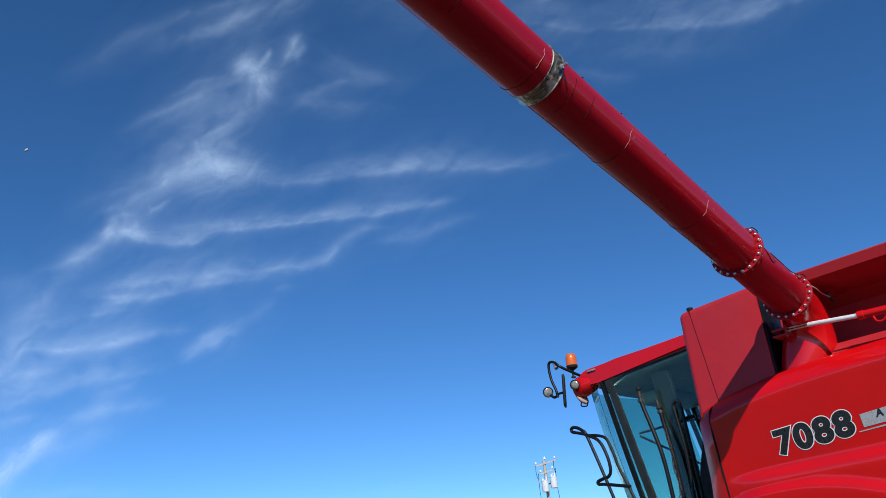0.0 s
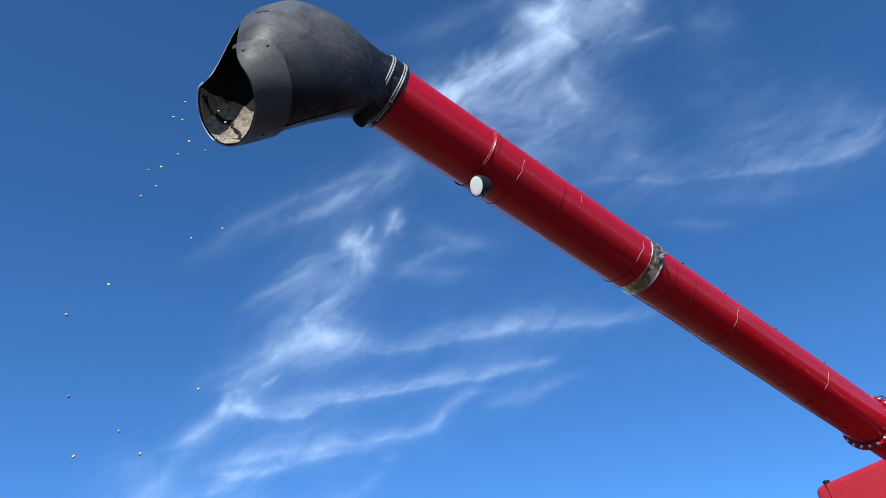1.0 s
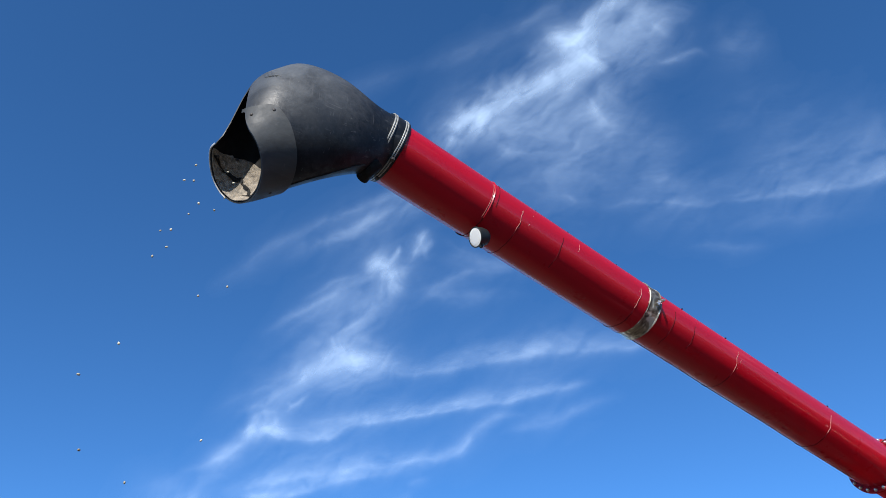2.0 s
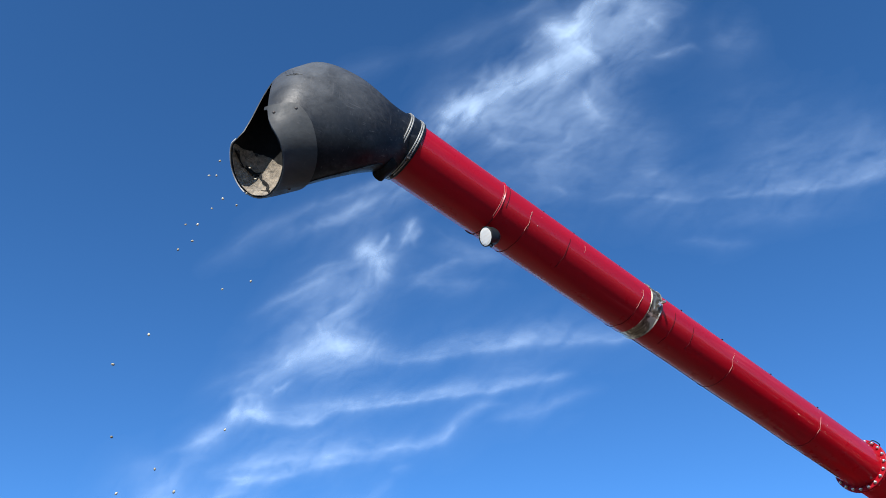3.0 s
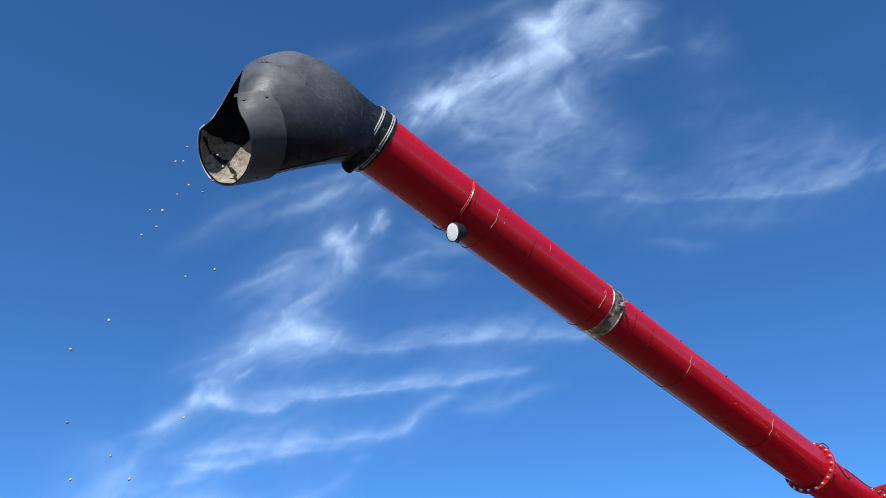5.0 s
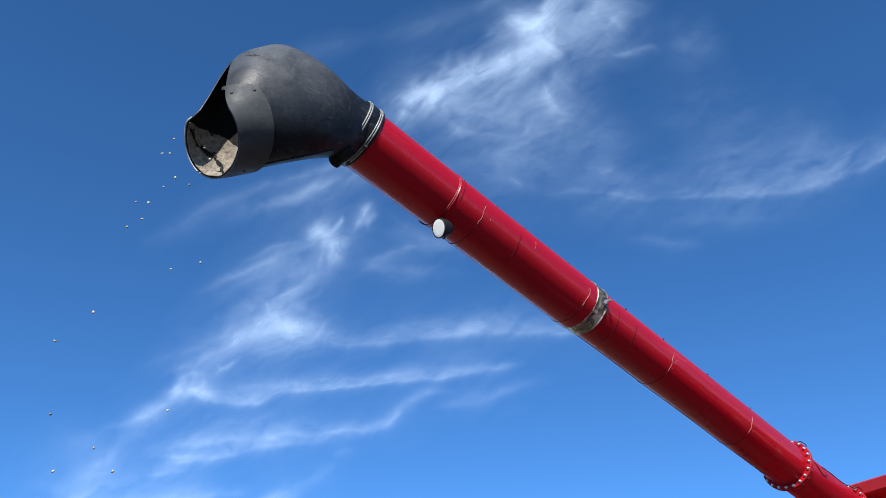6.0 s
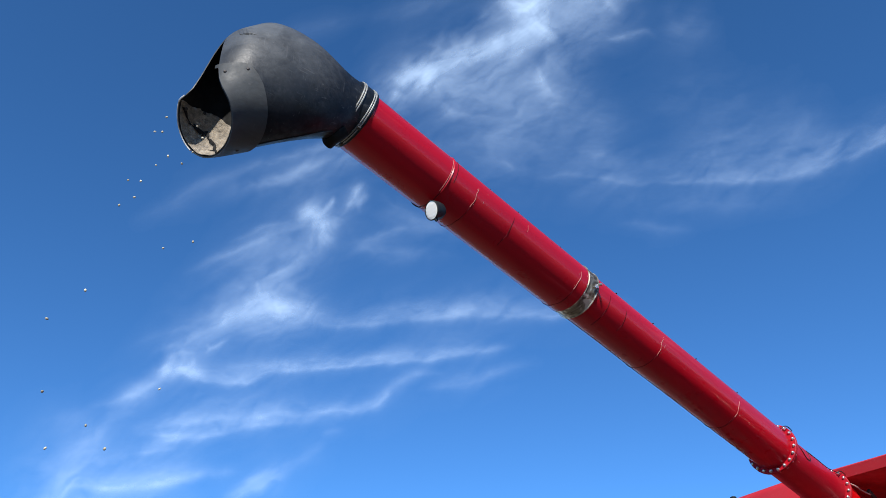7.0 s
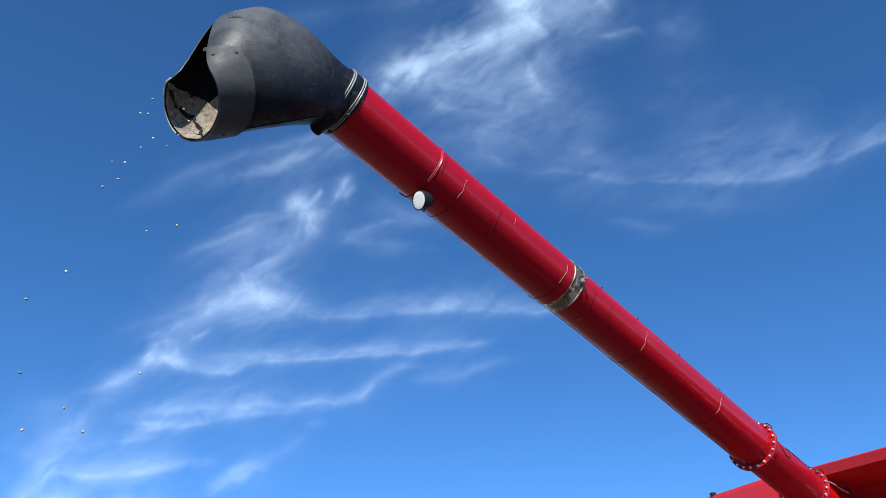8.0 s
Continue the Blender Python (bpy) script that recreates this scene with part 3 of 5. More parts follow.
# second tuft with spikes, its trailing root and the feathers behind it
streak([(-8.7, -0.1), (-7.8, 0.8), (-6.9, 0.4), (-6.4, -0.7), (-5.3, -1.6)], [0.33, 0.56, 0.56, 0.37], [0.33, 0.56, 0.61, 0.42], 0.36, 0.30, 0.40, 0.8)
streak([(-7.9, 1.0), (-7.4, 0.2), (-6.9, -0.8), (-5.9, -1.3)], [0.26, 0.37, 0.26], [0.29, 0.42, 0.29], 0.16, 0.40, 0.40, 0.8)
streak([(-3.5, 3.5), (-4.2, 2.6), (-4.7, 1.7), (-5.3, 0.7)], [0.16, 0.23, 0.16], [0.26, 0.37, 0.26], 0.22, 0.35, 0.40, 0.8)
streak([(-3.2, 2.7), (-3.9, 1.8), (-4.2, 0.8)], [0.16, 0.23, 0.16], [0.20, 0.28, 0.20], 0.13, 0.35, 0.50, 0.8)
streak([(-5.9, 2.3), (-6.3, 1.5), (-7.0, 0.8)], [0.13, 0.19, 0.13], [0.16, 0.23, 0.16], 0.16, 0.30, 0.40, 0.7)
streak([(-7.6, -2.3), (-7.7, -1.4), (-7.6, -0.5)], [0.16, 0.23, 0.16], [0.20, 0.28, 0.20], 0.18, 0.40, 0.40, 0.7)
streak([(-7.4, 0.2), (-8.7, -0.2), (-10.4, -0.8), (-12.7, -1.8), (-15.0, -2.9), (-17.5, -4.1)], [0.28, 0.28, 0.23, 0.19], [0.42, 0.37, 0.33, 0.23], 0.12, 0.10, 0.50, 0.5)
streak([(-9.1, -1.0), (-11.4, -2.0), (-14.2, -3.4), (-17.2, -4.9)], [0.42, 0.42, 0.33], [0.56, 0.56, 0.42], 0.04, 0.30, 0.50, 0.5)
streak([(-8.8, 0.1), (-11.3, -0.4), (-14.0, -1.5)], [0.13, 0.19, 0.13], [0.16, 0.23, 0.16], 0.07, 0.30, 0.50, 0.5)
streak([(-5.6, -1.4), (-3.6, -1.1), (-2.0, -0.6), (-0.5, -0.3), (0.6, -0.5)], [0.19, 0.28, 0.19], [0.39, 0.56, 0.39], 0.06, 0.35, 0.50, 0.8)
streak([(-5.3, -1.8), (-2.4, -1.7), (0.1, -2.0), (2.4, -1.5)], [0.29, 0.42, 0.29], [0.39, 0.56, 0.39], 0.04, 0.35, 0.50, 0.8)
streak([(-2.0, -0.3), (-0.8, -0.2), (-0.2, -0.5)], [0.13, 0.19, 0.13], [0.13, 0.19, 0.13], 0.05, 0.40, 0.50, 0.7)
streak([(-3.4, 1.1), (-0.6, 0.5), (2.5, -0.1), (5.7, 0.1)], [0.39, 0.56, 0.39], [0.45, 0.65, 0.45], 0.04, 0.40, 0.50, 0.7)
streak([(-2.9, 3.0), (-1.2, 1.3), (1.3, 0.3)], [0.33, 0.46, 0.33], [0.39, 0.56, 0.39], 0.04, 0.40, 0.50, 0.7)
streak([(-13.8, -3.4), (-10.5, -2.1), (-6.5, -0.9), (-2.6, -0.3)], [1.21, 1.58, 1.58, 1.12], [1.21, 1.67, 1.67, 1.21], 0.04, 0.35, 0.40, 0.6)
# slanting spine and middle clump
streak([(-7.7, -1.6), (-9.1, -3.0), (-10.3, -3.6), (-11.1, -4.6)], [0.29, 0.42, 0.29], [0.36, 0.51, 0.36], 0.14, 0.30, 0.40, 0.8)
streak([(-10.8, -4.0), (-10.7, -5.0), (-9.8, -5.8), (-8.4, -5.9), (-7.0, -5.9)], [0.33, 0.51, 0.56, 0.37], [0.37, 0.65, 0.74, 0.46], 0.27, 0.25, 0.45, 0.8)
streak([(-15.5, -7.8), (-14.2, -7.2), (-12.6, -6.4), (-11.0, -5.3), (-10.4, -4.6)], [0.23, 0.33, 0.42, 0.37], [0.28, 0.42, 0.60, 0.47], 0.31, 0.30, 0.35, 0.8)
streak([(-11.5, -4.0), (-11.4, -4.9), (-11.3, -5.4)], [0.13, 0.19, 0.13], [0.13, 0.19, 0.13], 0.14, 0.35, 0.50, 0.7)
streak([(-12.7, -5.3), (-12.2, -5.7), (-11.8, -6.0)], [0.16, 0.23, 0.16], [0.20, 0.28, 0.20], 0.10, 0.35, 0.50, 0.7)
streak([(-13.1, -6.5), (-10.2, -6.2), (-7.6, -6.3), (-5.4, -7.0)], [0.56, 0.83, 0.74, 0.46], [0.65, 0.93, 0.83, 0.56], 0.15, 0.30, 0.40, 0.7)
streak([(-14.2, -7.9), (-11.3, -7.5), (-8.4, -7.4), (-5.8, -7.4)], [0.45, 0.65, 0.45], [0.52, 0.74, 0.52], 0.07, 0.35, 0.40, 0.7)
streak([(-10.0, -4.1), (-8.5, -4.9), (-6.9, -5.8)], [0.26, 0.37, 0.26], [0.33, 0.46, 0.33], 0.07, 0.35, 0.50, 0.7)
streak([(-12.4, -5.5), (-15.4, -6.9), (-18.8, -8.2), (-22.2, -9.5)], [0.33, 0.37, 0.28], [0.42, 0.47, 0.37], 0.06, 0.30, 0.50, 0.5)
streak([(-15.0, -7.8), (-17.2, -8.8), (-19.9, -9.8)], [0.20, 0.28, 0.20], [0.29, 0.42, 0.29], 0.09, 0.30, 0.50, 0.6)
streak([(-18.3, -9.8), (-15.2, -7.8), (-11.7, -4.9), (-7.9, -2.7)], [1.21, 1.58, 1.58, 1.12], [0.93, 1.30, 1.40, 1.02], 0.05, 0.35, 0.35, 0.6)
streak([(-3.1, 3.6), (-4.5, 1.8), (-6.4, -0.1), (-7.7, -1.6), (-9.3, -2.9), (-10.7, -4.4), (-12.4, -6.1), (-14.2, -7.2), (-15.7, -8.4), (-16.8, -9.6), (-18.0, -10.8), (-19.4, -11.9)], [0.28, 0.42, 0.47, 0.42, 0.47, 0.42], [0.33, 0.51, 0.56, 0.56, 0.65, 0.56], 0.06, 0.10, 0.15, 0.8)
streak([(-5.1, 0.6), (-8.3, -2.6), (-11.4, -5.6), (-14.9, -8.1), (-18.1, -11.1)], [1.02, 1.21, 1.21, 1.02], [1.21, 1.58, 1.67, 1.40], 0.04, 0.20, 0.20, 0.7)
# upper hook
streak([(-10.2, -6.3), (-7.7, -7.1), (-5.8, -7.5), (-3.9, -7.4), (-1.6, -7.2), (0.6, -7.0), (2.8, -6.8), (5.0, -6.8), (7.6, -6.8), (10.4, -6.7), (13.6, -6.3), (17.7, -5.6)], [0.64, 0.64, 0.60, 0.55, 0.46, 0.37], [0.28, 0.23, 0.23, 0.28, 0.28, 0.23], 0.15, 0.15, 0.30, 0.6)
streak([(-5.7, -6.5), (-2.5, -6.4), (0.7, -6.1), (4.5, -6.1), (8.3, -6.1), (12.0, -5.9)], [0.41, 0.60, 0.64, 0.46], [0.37, 0.55, 0.55, 0.41], 0.07, 0.30, 0.40, 0.5)
streak([(-0.7, -7.2), (1.9, -6.9), (4.1, -6.8)], [0.16, 0.23, 0.16], [0.16, 0.23, 0.16], 0.07, 0.40, 0.50, 0.5)
streak([(2.6, -5.8), (6.8, -5.4), (11.2, -5.2)], [0.45, 0.64, 0.45], [0.39, 0.55, 0.39], 0.03, 0.40, 0.50, 0.5)
# head of the long hook, its loop and its root
streak([(-19.2, -11.6), (-18.2, -11.1), (-17.1, -10.6), (-16.0, -11.1), (-15.0, -11.6)], [0.23, 0.42, 0.47, 0.37], [0.28, 0.42, 0.42, 0.28], 0.28, 0.30, 0.40, 0.8)
streak([(-18.1, -10.2), (-17.4, -9.5), (-16.3, -9.6), (-16.0, -10.0)], [0.16, 0.23, 0.16], [0.20, 0.28, 0.20], 0.20, 0.35, 0.45, 0.8)
streak([(-17.6, -9.5), (-18.0, -10.3), (-18.7, -11.3)], [0.16, 0.23, 0.16], [0.20, 0.28, 0.20], 0.20, 0.30, 0.40, 0.8)
streak([(-16.4, -9.6), (-16.4, -10.3), (-16.7, -11.0)], [0.16, 0.23, 0.16], [0.20, 0.28, 0.20], 0.16, 0.35, 0.40, 0.8)
streak([(-15.6, -9.9), (-15.0, -9.3), (-14.3, -8.9), (-13.4, -8.3)], [0.11, 0.16, 0.11], [0.13, 0.19, 0.13], 0.14, 0.35, 0.50, 0.7)
streak([(-15.1, -9.4), (-15.3, -8.8)], [0.10, 0.14, 0.10], [0.10, 0.14, 0.10], 0.10, 0.30, 0.50, 0.7)
streak([(-17.7, -10.5), (-18.7, -11.4), (-20.3, -12.4), (-22.0, -13.1), (-24.0, -13.5)], [0.33, 0.28, 0.23, 0.19], [0.42, 0.37, 0.33, 0.23], 0.19, 0.08, 0.50, 0.5)
streak([(-19.0, -11.0), (-20.8, -12.5), (-22.5, -13.3)], [0.26, 0.37, 0.26], [0.26, 0.37, 0.26], 0.05, 0.30, 0.50, 0.5)
streak([(-18.0, -10.3), (-17.0, -10.9), (-15.8, -11.5), (-14.2, -11.8), (-12.3, -11.6), (-10.3, -11.0), (-8.0, -10.7), (-5.5, -10.6), (-2.9, -10.3), (-0.3, -10.1), (2.2, -9.8), (4.8, -9.6), (6.7, -9.5), (8.3, -9.1)], [0.65, 0.69, 0.69, 0.65, 0.55, 0.46, 0.37, 0.28], [0.23, 0.18, 0.18, 0.18, 0.18, 0.18], 0.22, 0.05, 0.28, 0.6)
streak([(-15.4, -10.7), (-12.9, -10.7), (-10.2, -10.4), (-7.7, -10.2), (-4.8, -10.1)], [0.29, 0.42, 0.29], [0.32, 0.46, 0.32], 0.09, 0.30, 0.50, 0.6)
streak([(0.4, -9.7), (2.9, -9.4), (5.4, -9.4), (8.0, -9.1)], [0.16, 0.23, 0.16], [0.13, 0.18, 0.13], 0.09, 0.40, 0.40, 0.5)
streak([(-4.1, -10.0), (-1.6, -9.7), (1.3, -9.5)], [0.29, 0.41, 0.29], [0.23, 0.32, 0.23], 0.06, 0.40, 0.50, 0.5)
streak([(-0.2, -9.1), (3.6, -8.5), (7.4, -8.1)], [0.45, 0.64, 0.45], [0.45, 0.64, 0.45], 0.03, 0.40, 0.50, 0.5)
# kinked double wisp
streak([(-22.1, -15.8), (-19.6, -15.3), (-17.2, -14.7), (-14.3, -14.5), (-11.4, -14.3), (-8.5, -14.1), (-5.5, -13.9), (-3.4, -13.7), (-2.3, -13.0), (-1.4, -12.1), (0.1, -11.4), (2.2, -10.8)], [0.37, 0.49, 0.49, 0.43, 0.37, 0.37], [0.25, 0.31, 0.31, 0.31, 0.31], 0.18, 0.20, 0.30, 0.5)
streak([(-21.4, -16.6), (-18.9, -16.3), (-16.5, -15.8), (-14.0, -15.5), (-11.5, -15.1), (-9.0, -14.8), (-5.6, -14.8)], [0.37, 0.55, 0.55, 0.37], [0.18, 0.25, 0.25, 0.18], 0.22, 0.30, 0.40, 0.5)
streak([(-20.5, -15.5), (-18.1, -15.7), (-15.6, -15.5)], [0.13, 0.18, 0.13], [0.13, 0.18, 0.13], 0.15, 0.35, 0.50, 0.5)
streak([(-21.0, -17.0), (-19.0, -16.7), (-16.9, -16.5)], [0.15, 0.22, 0.15], [0.15, 0.22, 0.15], 0.14, 0.35, 0.50, 0.5)
streak([(-4.1, -13.9), (-2.8, -13.6), (-1.7, -12.7), (0.1, -12.0)], [0.34, 0.49, 0.34], [0.39, 0.55, 0.39], 0.08, 0.30, 0.50, 0.6)
streak([(0.0, -12.5), (2.2, -12.1), (4.4, -11.6), (7.0, -10.9), (10.1, -10.2)], [0.37, 0.49, 0.37], [0.25, 0.31, 0.25], 0.11, 0.30, 0.45, 0.5)
streak([(-2.1, -11.9), (0.1, -11.2), (2.7, -11.0)], [0.21, 0.31, 0.21], [0.17, 0.24, 0.17], 0.09, 0.30, 0.50, 0.5)
streak([(-19.1, -14.2), (-14.2, -13.6), (-8.8, -13.4), (-4.2, -12.9)], [0.86, 0.98, 0.73], [0.73, 0.73, 0.55], 0.05, 0.35, 0.50, 0.6)
streak([(-6.9, -16.1), (-6.1, -15.6), (-4.8, -15.3)], [0.22, 0.31, 0.22], [0.26, 0.37, 0.26], 0.07, 0.40, 0.50, 0.6)
# lower streaks, the veil at their heads and the curled feather
streak([(-26.3, -20.9), (-25.6, -19.7), (-24.1, -19.4), (-22.3, -19.5), (-20.3, -19.3), (-17.8, -19.0), (-15.1, -18.5), (-12.1, -18.2)], [0.38, 0.63, 0.63, 0.50, 0.38], [0.25, 0.31, 0.31, 0.25, 0.25], 0.25, 0.15, 0.40, 0.5)
streak([(-24.5, -18.8), (-21.6, -18.7), (-18.3, -18.2), (-15.0, -17.9)], [0.39, 0.56, 0.39], [0.35, 0.50, 0.35], 0.09, 0.30, 0.50, 0.5)
streak([(-14.2, -21.4), (-12.7, -20.2), (-11.2, -19.5), (-9.7, -18.7), (-8.7, -17.9), (-8.2, -16.9)], [0.32, 0.57, 0.64, 0.51], [0.25, 0.38, 0.51, 0.51], 0.22, 0.20, 0.50, 0.6)
streak([(-13.1, -19.4), (-11.4, -18.9), (-10.1, -18.4)], [0.22, 0.32, 0.22], [0.22, 0.32, 0.22], 0.12, 0.40, 0.50, 0.6)
streak([(-8.8, -18.7), (-7.5, -17.6), (-6.1, -15.9)], [0.44, 0.63, 0.44], [0.44, 0.63, 0.44], 0.06, 0.30, 0.50, 0.5)
streak([(-28.9, -21.7), (-26.4, -21.4), (-24.2, -21.2), (-21.9, -20.8)], [0.57, 0.63, 0.44], [0.38, 0.44, 0.32], 0.22, 0.25, 0.50, 0.5)
streak([(-30.1, -24.5), (-26.7, -23.7), (-23.8, -22.9), (-20.4, -22.1), (-17.0, -21.7), (-13.6, -21.2)], [0.45, 0.58, 0.58, 0.39], [0.32, 0.39, 0.32, 0.26], 0.17, 0.25, 0.45, 0.5)
streak([(-30.2, -25.5), (-27.3, -25.1), (-25.2, -24.8), (-23.0, -24.6)], [0.32, 0.46, 0.32], [0.27, 0.39, 0.27], 0.16, 0.25, 0.50, 0.5)
streak([(-29.0, -23.0), (-25.7, -22.3), (-22.4, -21.8)], [0.45, 0.64, 0.45], [0.40, 0.57, 0.40], 0.10, 0.30, 0.50, 0.5)
streak([(-21.5, -13.7), (-23.5, -15.7), (-25.2, -17.8), (-26.7, -20.4), (-28.2, -23.0)], [0.99, 1.61, 1.85, 1.61], [0.99, 1.61, 1.85, 1.61], 0.12, 0.30, 0.35, 0.5)
streak([(-18.8, -11.7), (-21.1, -13.7), (-22.5, -15.4)], [0.42, 0.60, 0.42], [0.59, 0.84, 0.59], 0.09, 0.30, 0.50, 0.5)
streak([(-24.2, -17.0), (-20.2, -17.0), (-15.3, -16.8)], [0.69, 0.99, 0.69], [0.69, 0.99, 0.69], 0.06, 0.35, 0.50, 0.5)
streak([(-25.5, -20.5), (-20.6, -20.1), (-14.7, -19.3)], [0.88, 1.26, 0.88], [0.88, 1.26, 0.88], 0.07, 0.35, 0.50, 0.5)
# bright tail near the horizon
streak([(-31.6, -32.2), (-29.3, -30.4), (-27.4, -28.8), (-25.8, -27.5), (-24.0, -26.2), (-22.4, -25.2)], [0.40, 0.53, 0.60, 0.60, 0.46], [0.53, 0.73, 0.79, 0.73, 0.53], 0.44, 0.20, 0.35, 0.7)
streak([(-23.7, -25.9), (-20.9, -24.8), (-17.9, -24.3), (-14.8, -24.3)], [0.59, 0.59, 0.39], [0.52, 0.52, 0.33], 0.16, 0.30, 0.50, 0.5)
streak([(-25.7, -28.3), (-22.2, -26.9), (-18.3, -26.0)], [0.56, 0.80, 0.56], [0.65, 0.93, 0.65], 0.07, 0.35, 0.50, 0.5)
streak([(-21.4, -24.0), (-19.3, -23.1), (-16.7, -22.5)], [0.41, 0.58, 0.41], [0.41, 0.58, 0.41], 0.08, 0.40, 0.50, 0.5)
streak([(-31.1, -31.5), (-26.1, -31.5), (-21.0, -31.7), (-15.9, -31.9)], [0.38, 0.55, 0.38], [0.38, 0.55, 0.38], 0.08, 0.35, 0.50, 0.5)
streak([(-3.0, -33.3), (1.1, -33.3), (8.1, -33.0)], [0.25, 0.36, 0.25], [0.25, 0.36, 0.25], 0.04, 0.40, 0.50, 0.5)


# torn and combed by the wind: the streaks break into curled filaments, and a faint veil hangs round them
def soften(a, degrees_wide):
    n = max(1, int(degrees_wide / STEP / 2))
    for axis in (0, 1):
        for _ in range(3):
            pad = [(n + 1, n) if k == axis else (0, 0) for k in (0, 1)]
            c = np.cumsum(np.pad(a, pad), axis=axis)
            w = 2 * n + 1
            a = (np.take(c, range(w, c.shape[axis]), axis) - np.take(c, range(0, c.shape[axis] - w), axis)) / w
    return a


CURL_U = cloud_noise(GRID_U * 0.45, GRID_V * 0.45, 500, 4, 0.5) - 0.5
CURL_V = cloud_noise(GRID_U * 0.45, GRID_V * 0.45, 540, 4, 0.5) - 0.5
ALONG, ACROSS = 0.87 * GRID_U + 0.50 * GRID_V, -0.50 * GRID_U + 0.87 * GRID_V
FLUFF = cloud_noise(ALONG * 0.35 + 1.6 * CURL_U, ACROSS * 1.15 + 2.2 * CURL_V, 580, 4, 0.5)
NEAR = soften(FIELD, 0.8)
WIDE = soften(FIELD, 3.0)
FIELD = (0.75 * FIELD + 0.25 * NEAR) * np.clip(1 + 1.4 * (FLUFF - 0.5), 0.2, 1.8) + 0.34 * WIDE * np.clip(1 + 2.2 * (FLUFF - 0.5), 0.1, 2.0)


def cloud_sheet():
    way = SKY_F + np.radians(GRID_U)[..., None] * SKY_X + np.radians(GRID_V)[..., None] * SKY_Y
    way /= np.linalg.norm(way, axis=2)[..., None]
    seen = way[..., 2] > math.sin(radians(5.0))
    thick = np.where(seen, FIELD, 0.0)
    full = thick > 0.003
    cell = (full[:-1, :-1] | full[1:, :-1] | full[:-1, 1:] | full[1:, 1:]) & seen[:-1, :-1] & seen[1:, :-1] & seen[:-1, 1:] & seen[1:, 1:]
    ids = np.arange(thick.size).reshape(thick.shape)
    quads = np.stack([ids[:-1, :-1][cell], ids[:-1, 1:][cell], ids[1:, 1:][cell], ids[1:, :-1][cell]], 1)
    used, inverse = np.unique(quads, return_inverse=True)
    place = (way * (CLOUD_H / np.maximum(way[..., 2:3], 0.05))).reshape(-1, 3)[used]
    me = bpy.data.meshes.new("cirrus_clouds")
    me.from_pydata(place.tolist(), [], inverse.reshape(-1, 4).tolist())
    me.attributes.new("thickness", "FLOAT", "POINT").data.foreach_set("value", thick.reshape(-1)[used].astype(np.float32))
    me.materials.append(cirrus_mat)
    return tagged(new("cirrus_clouds", me), "thin white wind-combed cirrus clouds across a blue sky", "clouds", kind="structure")


cloud_sheet()


# ---------------------------------------------------------------- unloading auger
AX = Vector((4.2009, 2.6451, 4.3764))
AD = Vector((-0.97275, -0.07656, 0.21887)).normalized()
AU = Vector((0.2182, 0.01717, 0.97575))
AR, AR_OUT, OUTER_DROP = 0.19, 0.199, 0.006


def on_axis(s):
    return AX + AD * s


def on_tube(s, deg, r=AR):
    """A point on the tube: deg is the turn from the top towards the side that faces the walk (-y)."""
    a = radians(deg)
    return on_axis(s) + (AU * math.cos(a) + Vector((0.0785, -0.9969, 0)) * math.sin(a)) * r


S_ELBOW, S_FLANGE_LOW, S_FLANGE, S_BAND, S_END = -3.25, -2.765, -1.80, 0.94, 3.04
auger = thing("unloading_auger", on_axis(S_ELBOW), "red steel grain unloading auger swung out beside the combine", "auger")


def tube_part(name, s0, s1, r, mat, label="", lip=0.006, drop=0.0):
    bm = B()
    lathe(bm, on_axis(s0) - AU * drop, AD, [(0, r - lip), (lip, r), (s1 - s0 - lip, r), (s1 - s0, r - lip)], 72)
    return part(name, bm, mat, auger, label, 30)


tube_part("root_tube", S_FLANGE_LOW + 0.012, S_FLANGE - 0.02, AR - 0.006, red_root)
mid = tube_part("middle_tube", S_FLANGE + 0.012, S_BAND - 0.055, AR, red_tube, "red tube with scratched weld lines")
outer = tube_part("outer_tube", S_BAND + 0.055, S_END + 0.15, AR_OUT, red_tube, "red tube with chipped weld lines", drop=OUTER_DROP)


def arc_strip(s, a0, a1, r, width, mat, parent, name, wobble=0.0, tall=0.003):
    """A narrow bead that follows the tube's girth between two turns."""
    bm = B()
    n = max(6, int(abs(a1 - a0) / 6))
    rows = []
    for k in range(n + 1):
        a = a0 + (a1 - a0) * k / n
        w = wobble * (noise.noise(Vector((s * 7, a * 0.07, 0))))
        sag = AU * (OUTER_DROP if parent is outer else 0.0)
        rows.append([on_tube(s + w - width / 2, a, r - 0.002) - sag, on_tube(s + w, a, r + tall) - sag, on_tube(s + w + width / 2, a, r - 0.002) - sag])
    sheet(bm, rows)
    return part(name, bm, mat, parent)


for s, own, r in ((-0.967, mid, AR), (0.10, mid, AR), (1.087, outer, AR_OUT), (2.13, outer, AR_OUT)):
    arc_strip(s, 93, 137, r, 0.0048, bare_weld, own, "weld_chip_glint", 0.014)
    arc_strip(s, 137, 236, r, 0.006, dark_joint, own, "weld_line", 0.008)
    for k in range(4):          # chips knocked out of the paint beside the weld
        a, w = 86 + 13 * k + 4 * math.sin(k * 2.1 + s), 0.010 + 0.012 * abs(math.sin(k * 1.7 + 3 * s))
        arc_strip(s - 0.035 + 0.05 * math.sin(k * 2.9 + s * 5), a, a + 2.0 + 1.6 * math.sin(k), r, w * 0.5, bare_weld, own, "paint_chip", 0.004, 0.0012)
